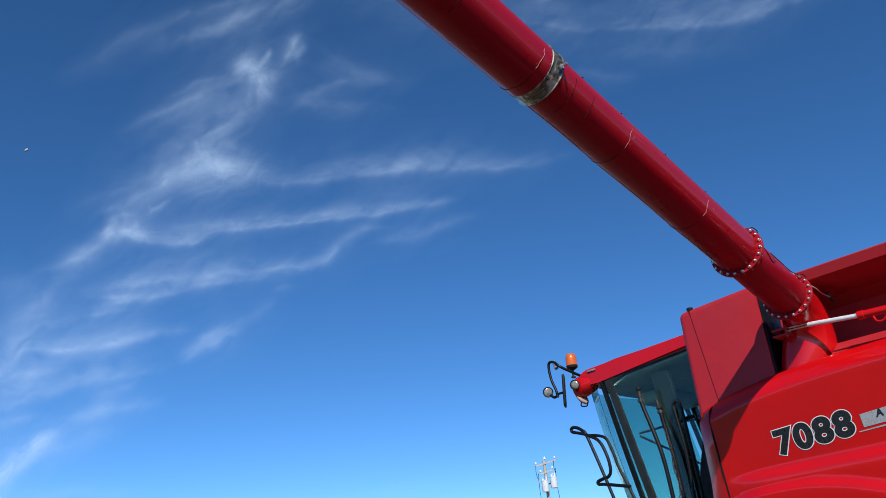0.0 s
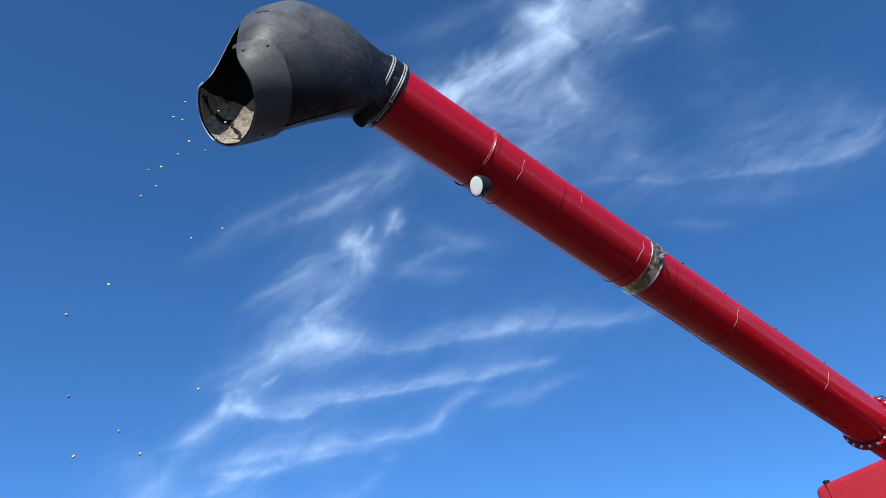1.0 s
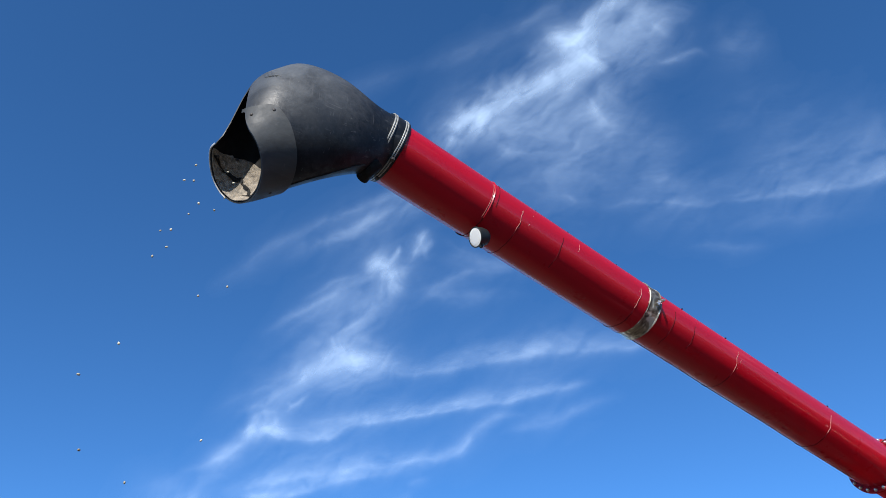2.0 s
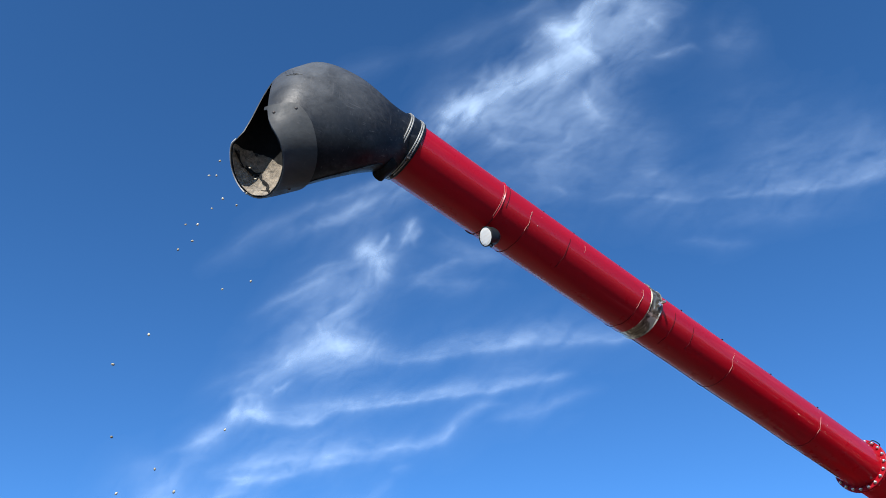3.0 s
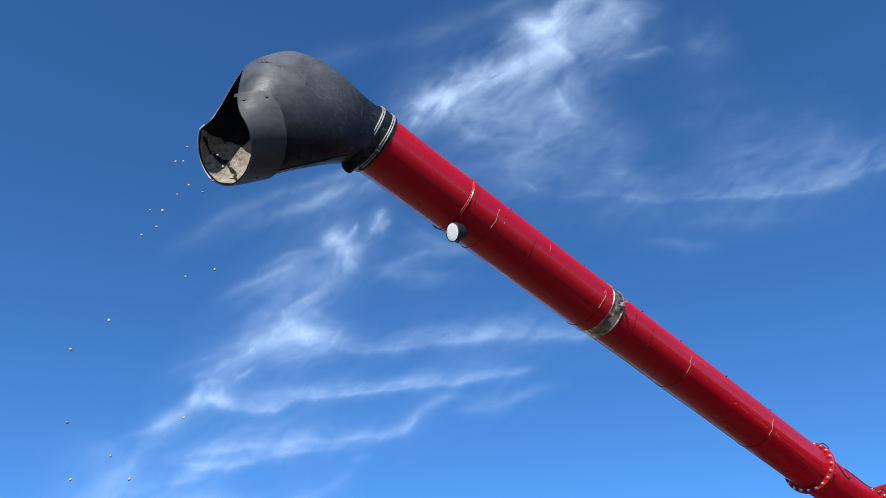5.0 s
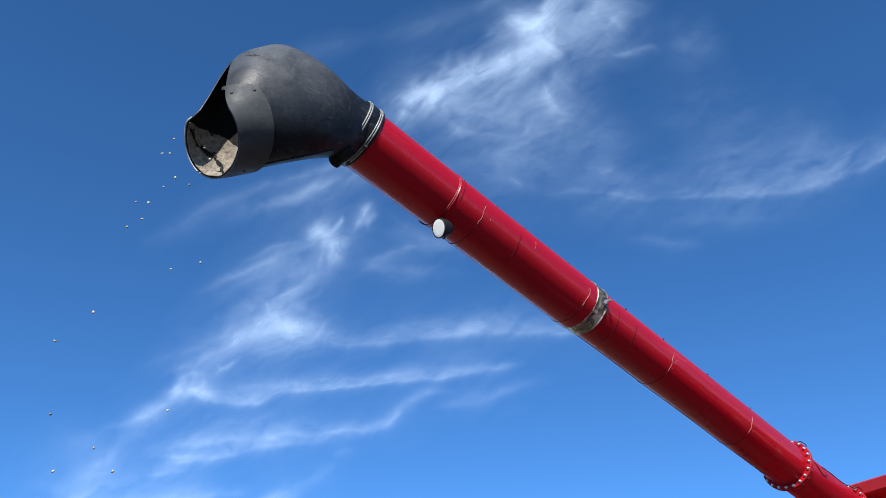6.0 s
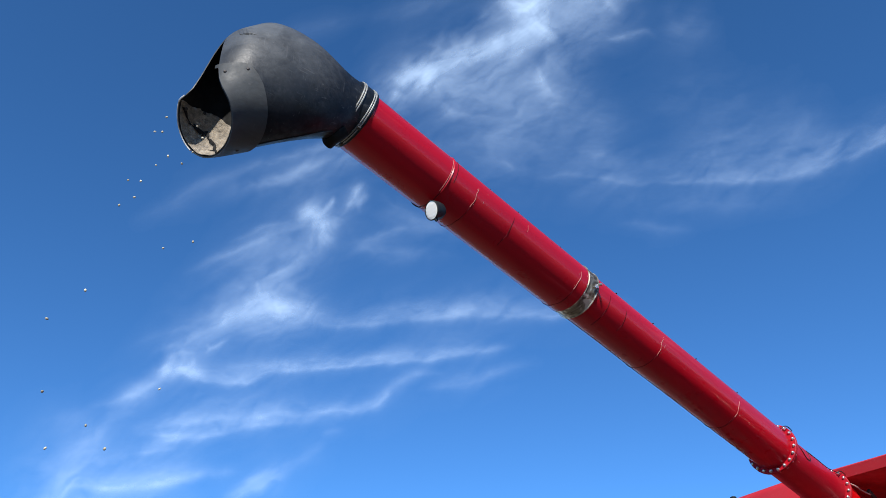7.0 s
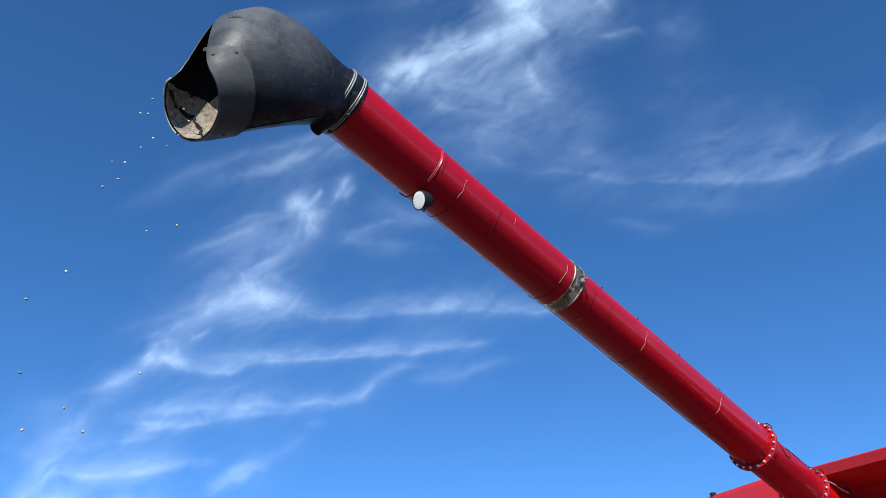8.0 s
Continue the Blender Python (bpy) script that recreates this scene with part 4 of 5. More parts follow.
arc_strip(2.36, 30, 150, AR_OUT, 0.018, red_tube, outer, "weld_bead", 0.0, 0.006)
# this pale line is the bead's highlight, put into colour
arc_strip(2.373, 72, 150, AR_OUT, 0.004, bare_weld, outer, "weld_chip_glint", 0.0, 0.003)
arc_strip(2.36, 150, 236, AR_OUT, 0.008, dark_joint, outer, "weld_line", 0.0, 0.004)
arc_strip(2.325, 60, 120, AR_OUT, 0.007, dark_joint, outer, "weld_line")
arc_strip(1.79, 94, 162, AR_OUT, 0.006, dark_joint, outer, "weld_line", 0.006)
arc_strip(1.65, 84, 104, AR_OUT, 0.004, bare_weld, outer, "paint_chip", 0.02, 0.0012)
arc_strip(0.74, 92, 178, AR, 0.005, dark_joint, mid, "weld_line", 0.006)
arc_strip(0.545, 96, 152, AR, 0.006, dark_joint, mid, "weld_line", 0.006)


def bolt(bm, place, axis, r, h):
    axis = Vector(axis).normalized()
    lathe(bm, place, axis, [(0, r * 1.5), (0.004, r * 1.5), (0.0042, r), (h * 0.8, r), (h, r * 0.7)], 6)


def flange(s, bolts):
    bm = B()
    lathe(bm, on_axis(s - 0.016), AD, [(0, AR - 0.03), (0, AR + 0.038), (0.003, AR + 0.042), (0.013, AR + 0.042), (0.0145, AR + 0.037),
                                       (0.0175, AR + 0.037), (0.019, AR + 0.042), (0.029, AR + 0.042), (0.032, AR + 0.038), (0.032, AR - 0.03)], 64)
    f = part("flange", bm, red_root, auger, "red bolted steel flange ring", 30)
    for k in range(bolts):
        bm = B()
        a = 360 * (k + 0.5) / bolts
        lathe(bm, on_tube(s - 0.036, a, AR + 0.023), AD, [(0, 0.004), (0.003, 0.009), (0.009, 0.0135), (0.019, 0.015), (0.0192, 0.017), (0.051, 0.017),
                                                          (0.0512, 0.015), (0.061, 0.0135), (0.068, 0.009), (0.071, 0.004)], 12)
        part("bolt", bm, zinc, f, "zinc-plated round-headed bolt", 40)
    return f


flange(S_FLANGE, 20)
flange(S_FLANGE_LOW, 20)

# clamp band
bm = B()
lathe(bm, on_axis(S_BAND - 0.06), AD, [(0, AR - 0.01), (0, AR + 0.006), (0.008, AR + 0.013), (0.016, AR + 0.008), (0.104, AR + 0.008),
                                       (0.112, AR + 0.013), (0.12, AR + 0.006), (0.12, AR - 0.01)], 64)
band = part("clamp_band", bm, steel, auger, "worn shiny steel clamp band", 30)
bm = B()
bolt(bm, on_tube(S_BAND - 0.03, 98, AR + 0.008), on_tube(0, 98, 1) - on_axis(0), 0.011, 0.05)
rod(bm, on_tube(S_BAND - 0.03, 98, AR + 0.02), on_tube(S_BAND - 0.005, 108, AR + 0.02), 0.012, 8)
part("clamp_bolt", bm, zinc, band)

# elbow and upright of the pivot
EL = on_axis(S_ELBOW)
bm = B()
path = [on_axis(S_FLANGE_LOW - 0.012), on_axis(S_FLANGE_LOW - 0.18)]
foot = EL + Vector((0.05, 0.19, -0.64))
for k in range(1, 10):
    t = k / 10
    path.append((1 - t) ** 2 * on_axis(S_FLANGE_LOW - 0.18) + 2 * t * (1 - t) * EL + t * t * (EL + 0.45 * (foot - EL)))
path += [EL + 0.45 * (foot - EL), EL + 0.7 * (foot - EL), foot]
rows = []
for k, p in enumerate(path):          # widens towards the pivot
    d = (path[min(k + 1, len(path) - 1)] - path[max(k - 1, 0)]).normalized()
    side = d.cross(Vector((0, 1, 0))).normalized()
    rad = AR + 0.002 + 0.075 * max(0.0, (k - 2) / (len(path) - 3)) ** 1.4
    rows.append([p + (side * math.cos(2 * math.pi * j / 48) + side.cross(d) * math.sin(2 * math.pi * j / 48)) * rad for j in range(48)])
rings(bm, rows)
elbow = part("elbow", bm, red_panel, auger, "glossy red elbow that widens at the pivot", 50)
for s, a in ((-0.035, 62), (-0.045, 84), (-0.035, 118)):
    bm = B()
    c = on_tube(S_FLANGE_LOW + s, a, AR + 0.012)
    box(bm, c - Vector((0.022, 0.010, 0.012)), c + Vector((0.022, 0.010, 0.012)), 0.005)
    part("weld_tab", bm, red_panel, elbow)

# ---------------------------------------------------------------- rubber spout
OUT_C = Vector((0.355, 2.501, 4.600))
OUT_D = Vector((-0.784, -0.024, -0.660)).normalized()
P0 = on_axis(3.06)


def spout_path(t):
    return (1 - t) ** 3 * P0 + 3 * t * (1 - t) ** 2 * (P0 + AD * 0.198) + 3 * t * t * (1 - t) * (OUT_C - OUT_D * 0.178) + t ** 3 * OUT_C


def on_spout(t, deg, grow=0.0):
    """A point on the spout: t along it, deg from its far flank (0) over the top (90) to the near flank (180)."""
    d = (spout_path(t + 0.01) - spout_path(t - 0.01)).normalized()
    u = d.cross(Vector((0, 0, 1))).normalized()
    v = u.cross(d)
    q = min(1.0, max(t, 0.0) / 0.8) ** 1.726
    q = q * q * (3 - 2 * q)
    neck = min(1.0, max(0.0, t / 0.30))
    swell = abs(math.sin(math.pi * max(t, 0.0) ** 0.965)) ** 1.97 * (0.25 + 0.75 * neck * neck * (3 - 2 * neck))
    ra = 0.205 * (1 - q) + 0.243 * q + grow
    rb = 0.205 * (1 - q) + 0.203 * q + 0.198 * swell + grow
    a = radians(deg)
    rb -= 0.030 * math.exp(-((t - 0.54) / 0.075) ** 2) * max(0.0, math.sin(a))
    return spout_path(t) + v * 0.13 * swell - u * 0.100 * swell + u * math.cos(a) * ra + v * math.sin(a) * rb


def along(table, deg):
    """A value read off a short table of (turn, value), straight between its rows."""
    return float(np.interp(deg, [q[0] for q in table], [q[1] for q in table]))


RIM = ((0, 1.0), (68, 1.0), (77, 0.96), (88, 0.765), (97, 0.675), (106, 0.665), (122, 0.745), (140, 0.845), (156, 0.925), (172, 0.985), (182, 1.0), (360, 1.0))
APRON_BACK = ((138, 0.872), (144, 0.855), (159, 0.810), (170, 0.760), (176, 0.737), (186, 0.725), (200, 0.718), (211, 0.722), (228, 0.730), (252, 0.748), (272, 0.762), (294, 0.772), (360, 0.79), (400, 0.80), (427, 0.90))

LINER_BACK = ((236, 0.74), (300, 0.73), (348, 0.720), (360, 0.730), (372, 0.755), (380, 0.785), (391, 0.825), (398, 0.845), (406, 0.880), (416, 0.925), (427, 0.975))


def spout_rim(deg):
    """How far along the spout its rim is cut: drawn back to a notch at the top."""
    return along(RIM, deg % 360)


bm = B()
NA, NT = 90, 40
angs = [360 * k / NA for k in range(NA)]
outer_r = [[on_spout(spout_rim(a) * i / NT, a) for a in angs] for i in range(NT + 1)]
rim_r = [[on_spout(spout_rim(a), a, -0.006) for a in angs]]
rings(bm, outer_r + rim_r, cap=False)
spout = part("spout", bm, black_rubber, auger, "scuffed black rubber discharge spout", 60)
# the inside is coloured blacker in place of its shade
bm = B()
rings(bm, [[on_spout(spout_rim(a) * i / NT * 0.998, a, -0.007) for a in angs] for i in range(10, NT + 1)], cap=False)
part("spout_inside", bm, deep_black_rubber, spout, "black rubber inside, darkened in place of shade", 60)

# belting sheet riveted round the lower part of the spout
bm = B()
grid = []
for k in range(75):
    a = 138 + (427 - 138) * k / 74
    back = along(APRON_BACK, a)
    front = max(back + 0.01, spout_rim(a) + 0.004)
    grid.append([on_spout(back + (front - back) * i / 10, a, 0.004 + 0.011 * (1 - i / 10)) for i in range(11)])
sheet(bm, grid, 0.004)
apron = part("apron", bm, grey_rubber, spout, "grey belting sheet riveted round the outlet", 60)
bm = B()
grid = []
for k in range(45):
    a = 236 + (427 - 236) * k / 44
    back = along(LINER_BACK, a) + 0.010 * noise.noise(Vector((a * 0.16, 3.1, 0)))
    grid.append([on_spout(back + (0.999 - back) * i / 12, a, -0.009 + 0.005 * noise.noise(Vector((a * 0.05, i * 0.4, 7.0)))) for i in range(13)])
sheet(bm, grid, 0.003)
part("liner", bm, spout_liner, spout, "dust-covered tan inner lining, torn", 60)
for t, a, g, out in ((0.870, 159, 0.009, 1), (0.757, 179, 0.012, 1), (0.860, 280, 0.010, 1), (0.820, 387, -0.017, -1), (0.955, 413, -0.017, -1)):
    bm = B()
    p = on_spout(t, a, g)
    nrm = (on_spout(t, a, g + 0.01) - p).normalized() * out
    lathe(bm, p - nrm * 0.006, nrm, [(0, 0.010), (0.007, 0.010), (0.010, 0.008), (0.012, 0.004)], 12)
    part("rivet", bm, dark_steel, spout)
bm = B()       # tear in the lining
tear = [(0.985, 416), (0.966, 408), (0.950, 400), (0.938, 393), (0.928, 387), (0.915, 383), (0.900, 377), (0.882, 374), (0.876, 369), (0.852, 365), (0.846, 360),
        (0.862, 356), (0.857, 351), (0.866, 346), (0.850, 341), (0.857, 336), (0.884, 328), (0.893, 320), (0.915, 312), (0.928, 304)]
rows_t = []
for k, (t, a) in enumerate(tear):
    w = 0.0025 + 0.013 * abs(noise.noise(Vector((k * 0.73, 5.0, 1.0)))) * (1.3 - abs(k - 9) / 10)
    rows_t.append([on_spout(t - w, a - 2, -0.016), on_spout(t + w * 1.3, a + 1, -0.016)])
sheet(bm, rows_t, 0.003)
for t, a, ln in ((0.850, 358, 0.05), (0.925, 385, 0.03), (0.890, 322, 0.03)):          # short cracks that branch off
    sheet(bm, [[on_spout(t + ln * q, a + 9 * q + 3 * math.sin(9 * q), -0.0155), on_spout(t + ln * q + 0.008 * (1 - q), a + 9 * q, -0.0155)] for q in (0, 0.3, 0.6, 1.0)], 0.002)
part("tear", bm, deep_black_rubber, spout, "dark tear in the lining", 0)
bm = B()       # pale strip on the far rim: sun on its edge, put into the colour
pipe(bm, [on_spout(spout_rim(a) + 0.003, a, 0.005 if a < 66 else 0.0) for a in range(-16, 75, 6)], 0.0050, 6, 2)
part("rim_highlight_strip", bm, rim_highlight, spout, "pale strip coloured as the sunlit far rim", 60)
# moulding ridges on the crown of the spout
for k in range(3):
    bm = B()
    pipe(bm, [on_spout(0.652 - 0.013 * k - 0.010 * abs(j - 2), 122 + 5 * j + 3 * k, 0.0005) for j in range(5)], 0.0026, 6)
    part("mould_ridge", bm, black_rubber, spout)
# fold line under the spout and the moulded lug
bm = B()
pipe(bm, [on_spout(t, a, 0.001) for t, a in ((0.34, 262), (0.42, 264), (0.52, 269), (0.60, 272), (0.68, 274), (0.745, 276))], 0.004, 6)
part("fold", bm, black_plastic, spout)
bm = B()
lug_a, lug_b = on_spout(0.22, 256, 0.004), on_spout(0.31, 292, 0.026)
pipe(bm, [lug_a, (lug_a + lug_b) / 2 + Vector((-0.01, -0.02, -0.012)), lug_b], 0.040, 14)
part("lug", bm, deep_black_rubber, spout, "moulded black rubber lug")
# hose bands round the collar
bm = B()
lathe(bm, on_axis(3.022), AD, [(0, AR), (0, 0.206), (0.004, 0.211), (0.11, 0.211), (0.13, 0.205), (0.13, AR)], 64)
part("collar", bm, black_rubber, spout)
for s, sag in ((3.038, 0.0), (3.052, 0.0), (3.118, 0.006), (3.132, 0.007)):
    bm = B()
    lathe(bm, on_axis(s) - AU * sag, AD, [(0, 0.20), (0, 0.2135 + sag * 0.5), (0.002, 0.2155 + sag * 0.5), (0.007, 0.2155 + sag * 0.5), (0.009, 0.2135 + sag * 0.5), (0.009, 0.20)], 64)
    part("hose_band", bm, band_steel, spout, "thin bright steel hose band", 30)
for s, a in ((3.045, 150), (3.045, 196), (3.125, 200), (3.125, 170)):
    bm = B()
    c = on_tube(s, a, 0.216)
    box(bm, c - Vector((0.012, 0.012, 0.010)), c + Vector((0.012, 0.012, 0.010)), 0.004)
    part("band_screw", bm, dark_steel, spout)

# work lamp under the tube
LC = on_tube(2.335, 178, 0.266) + Vector((-0.031, -0.040, -0.039))
LN = Vector((-0.85, 0.05, -0.30)).normalized()
lamp_ob = thing("work_lamp", LC, "round work lamp with a black housing under the auger tube", "lamp")
bm = B()
lathe(bm, LC - LN * 0.095, LN, [(0, 0.014), (0.004, 0.034), (0.022, 0.050), (0.05, 0.060), (0.085, 0.064), (0.098, 0.066), (0.101, 0.064), (0.098, 0.060)], 32)
part("housing", bm, black_plastic, lamp_ob)
bm = B()
lathe(bm, LC, LN, [(-0.004, 0.062), (0.002, 0.0615), (0.0035, 0.057), (0.0042, 0.040), (0.0045, 0.020), (0.0045, 0.004)], 32)
part("lens", bm, lamp_lens, lamp_ob, "ribbed clear glass lens")
bm = B()
b0 = on_tube(2.335, 180, AR)
box(bm, b0 - Vector((0.03, 0.028, 0.03)), b0 + Vector((0.016, 0.028, 0.012)), 0.006)
pipe(bm, [b0, (b0 + LC) / 2 + Vector((0.02, 0, 0)), LC - LN * 0.03], 0.012, 8)
part("bracket", bm, black_plastic, lamp_ob)
bm = B()
pipe(bm, [on_tube(2.33, 205, AR + 0.01), on_tube(2.37, 222, AR + 0.014), on_tube(2.40, 226, AR + 0.010), on_tube(2.41, 220, AR + 0.002)], 0.006, 6)
part("lead", bm, black_plastic, lamp_ob)
bm = B()
q = LC + Vector((0.02, -0.01, -0.055))
pipe(bm, [q + Vector((0.0, 0, 0.012)), q + Vector((0.018, 0, -0.006)), q + Vector((0.006, 0, -0.024)), q + Vector((-0.006, 0, -0.012))], 0.005, 6)
part("tail_lead", bm, black_plastic, lamp_ob)

# cable under the tube, its clips, and the loops at the flanges
bm = B()
pipe(bm, [on_tube(2.2 - 0.2 * k, 216 + 2 * math.sin(k * 1.3), AR + 0.0005) for k in range(20)], 0.0026, 6, 4)
part("cable", bm, black_plastic, auger, "thin black cable along the underside")
for s in (2.0, 1.72, 1.27, 0.62, 0.16, -0.42, -1.02):
    bm = B()
    c = on_tube(s, 52, AR + 0.004)
    box(bm, c - Vector((0.006, 0.005, 0.003)), c + Vector((0.006, 0.005, 0.003)), 0.0015)
    part("clip", bm, black_plastic, auger)
for s, a in ((S_FLANGE, 50), (S_FLANGE_LOW, 50)):
    bm = B()
    pipe(bm, [on_tube(s - 0.05, a, AR + 0.02), on_tube(s - 0.04, a, AR + 0.054), on_tube(s + 0.05, a, AR + 0.048), on_tube(s + 0.08, a, AR + 0.004)], 0.0042, 6)
    part("cable_loop", bm, black_plastic, auger)
bm = B()
pipe(bm, [on_tube(-1.92, 62, AR - 0.004), on_tube(-1.98, 84, AR - 0.003), on_tube(-2.06, 98, AR - 0.003), on_tube(-2.12, 92, AR - 0.003), on_tube(-2.11, 68, AR - 0.003)], 0.0036, 6)
part("cable_loop", bm, black_plastic, auger)
bm = B()
pipe(bm, [on_tube(-2.10, 66, AR - 0.004), on_tube(-2.30, 60, AR - 0.003), on_tube(-2.52, 57, AR - 0.002), on_tube(-2.72, 52, AR + 0.03)], 0.0036, 6)
part("cable", bm, black_plastic, auger)
bm = B()
pipe(bm, [on_tube(-2.80, 75, AR + 0.03), on_tube(-2.93, 70, AR + 0.042), on_tube(-3.05, 66, AR + 0.042), on_tube(-3.16, 70, AR + 0.07)], 0.007, 6)
part("hose", bm, cream, auger, "pale hydraulic hose at the elbow")
bm = B()
c = on_tube(-3.18, 66, AR + 0.08)
rod(bm, c - Vector((0.05, 0, -0.02)), c + Vector((0.05, 0, -0.04)), 0.02, 8)
part("coupling", bm, dark_steel, auger)


# ---------------------------------------------------------------- combine body
combine = thing("combine_harvester", (8.6, 2.0, 0.0), "red self-propelled combine harvester parked on the field", "combine harvester")
XS = 7.0          # outside of the side shield
XT = 7.15         # outside of the tank panel


def shield_top(y):
    return 3.005 + 0.24 * (1 - math.exp(-(3.98 - y) / 0.75)) if y < 3.98 else 3.005


def shield_x(y, z):
    """Shoulder leaning back at the top, a face that falls inwards, and a pressed band lower down that leans out again."""
    h = shield_top(y) - z
    x = XS + 0.19 * max(0.0, h - 0.17)
    if h < 0.20:
        x += 0.13 * (1 - h / 0.20) ** 2
    cz = 2.285 + 0.055 * (3.9 - y) / (1 + 0.25 * max(0.0, 3.9 - y))       # crease rising to the rear
    x -= 0.060 * (1 - math.exp(-max(0.0, cz - z) / 0.035)) * min(1.0, max(0.0, (3.95 - y) / 0.35))
    az = 2.165 - 0.22 * (y - 3.30) ** 2                                   # arch over the wheel
    x -= 0.05 * (1 - math.exp(-max(0.0, az - z) / 0.014))
    return x


bm = B()
grid = []
for i in range(61):
    y = 3.955 - (3.955 + 1.2) * i / 60
    row = []
    for k in range(57):
        q = k / 56
        z = shield_top(y) - (shield_top(y) - 1.55) * q ** 1.35
        row.append(Vector((shield_x(y, z), y + 0.05 * max(0.0, 3.0 - z) * (1 - i / 60) ** 6, z)))
    grid.append(row)
shell(bm, grid, (0.02, 0, 0))
part("side_shield", bm, red_panel, combine, "glossy red curved side shield panel", 60)
bm = B()
grid = []
for i in range(7):
    q = 1 - i / 6
    grid.append([Vector((shield_x(3.96, z) + 0.05 * q + 0.04 * q ** 2, 3.97 + (0.15 + 0.06 * (3.0 - z)) * q + 0.05 * (3.0 - z), z)) for z in (3.0, 2.95, 2.85, 2.6, 2.3, 1.9, 1.55)])
shell(bm, grid, (0.02, 0, 0))
part("shield_edge", bm, red_panel, combine)

bm = B()
pipe(bm, [(shield_x(3.96, z) - 0.002, 3.962 + 0.05 * (3.0 - z), z) for z in (2.97, 2.9, 2.7, 2.5, 2.3, 2.1, 1.8, 1.56)], 0.009, 8)
part("edge_seal", bm, deep_black_rubber, combine, "black rubber seal between the panels")

# tank side box ahead of the pivot
bm = B()
box(bm, (XT, 3.27, 2.9), (9.9, 4.17, 4.05))
bmesh.ops.bevel(bm, geom=[e for e in bm.edges if min(v.co.y for v in e.verts) > 4.1 or (min(v.co.z for v in e.verts) > 4.0 and max(v.co.x for v in e.verts) < 7.3)],
                offset=0.075, segments=5, affect="EDGES", profile=0.5)
for v in bm.verts:          # the top falls a little to the front
    v.co.z += 0.045 * (4.17 - v.co.y) if v.co.z > 3.8 else 0.0
tank_box = part("tank_front", bm, red_tank, combine, "matte red grain tank front panel")
bm = B()
pipe(bm, [(XT + 0.002, 4.02, 4.035), (XT + 0.002, 3.97, 3.6), (XT + 0.002, 3.90, 3.0)], 0.005, 6)
part("panel_seam", bm, dark_joint, tank_box)
bm = B()
lathe(bm, (XT + 0.05, 4.03, 4.03), (0, 0, 1), [(0, 0.03), (0.02, 0.03), (0.03, 0.036), (0.045, 0.034), (0.052, 0.02)], 14)
part("rubber_stop", bm, black_plastic, tank_box, "small black rubber stop")
# dark plate added where the void behind the pivot lies in shade
bm = B()
box(bm, (7.52, 2.96, 2.5), (7.6, 3.27, 3.62))
part("recess_back", bm, dark_steel, tank_box, "dark plate in place of the shaded void behind the auger pivot")
# black plate laid over the sunlit red wall to stand for the recess's shade
bm = B()
box(bm, (XT + 0.02, 3.250, 2.92), (7.52, 3.268, 4.02), 0.003)
part("recess_shade", bm, black_paint, tank_box, "black plate over the recess wall in place of shade")

bm = B()
for dz in (0.0, 0.055):
    box(bm, (7.05, 3.00, 3.470 + dz), (7.30, 3.16, 3.490 + dz), 0.006)
rod(bm, (7.08, 3.03, 3.45), (7.08, 3.03, 3.57), 0.016, 10)
part("clevis_bracket", bm, red_tank, tank_box, "dark red bracket that holds the cylinder pin")

# tank behind the pivot with a flared top
bm = B()
prism(bm, [(7.02, 2.95, 4.005), (7.0, 2.95, 3.99), (7.03, 2.95, 3.902), (7.06, 2.95, 3.902), (7.62, 2.95, 3.86), (7.78, 2.95, 3.78), (7.70, 2.95, 3.0), (9.9, 2.95, 3.0), (9.9, 2.95, 4.005)], (0, -4.6, 0))
part("grain_tank", bm, red_tank, combine, "matte red flared grain tank extension", 20)
for k in range(2):
    bm = B()
    box(bm, (7.68, 0.2 + 1.2 * k, 3.1), (7.73, 0.24 + 1.2 * k, 3.7), 0.004)
    part("tank_rib", bm, red_tank, combine)
bm = B()
prism(bm, [(7.16, 2.74, 3.12), (7.18, 2.74, 3.20), (7.44, 2.74, 3.36), (7.50, 2.74, 3.35), (7.50, 2.74, 3.12)], (0, -4.4, 0))
part("tank_ledge", bm, red_tank, combine, "sloping red ledge below the grain tank", 20)

# swing cylinder
bm = B()
rod(bm, (7.08, 2.82, 3.512), (7.08, 2.36, 3.462), 0.022, 16)
cyl = part("swing_cylinder", bm, chrome, combine, "chromed rod of the swing cylinder")
bm = B()
for dz in (-0.012, 0.012):
    rod(bm, (7.08, 3.03, 3.522 + dz), (7.08, 2.81, 3.513 + dz), 0.0075, 8)
part("clevis", bm, zinc, cyl)
bm = B()
lathe(bm, (7.08, 2.37, 3.463), (0, -0.995, -0.05), [(0, 0.022), (0, 0.040), (0.05, 0.040), (0.055, 0.035), (1.0, 0.035), (1.0, 0.02)], 20)
part("barrel", bm, red_panel, cyl, "red cylinder barrel")
bm = B()
pipe(bm, [(7.07, 2.25, 3.42), (7.06, 2.23, 3.37), (7.06, 2.18, 3.36), (7.06, 2.13, 3.40)], 0.010, 8)
part("hose_clip", bm, red_panel, cyl)

# chassis and wheels below, out of sight
bm = B()
box(bm, (7.3, -1.3, 0.9), (9.7, 4.1, 2.95), 0.08)
part("chassis", bm, dark_steel, combine, "dark chassis between the wheels")


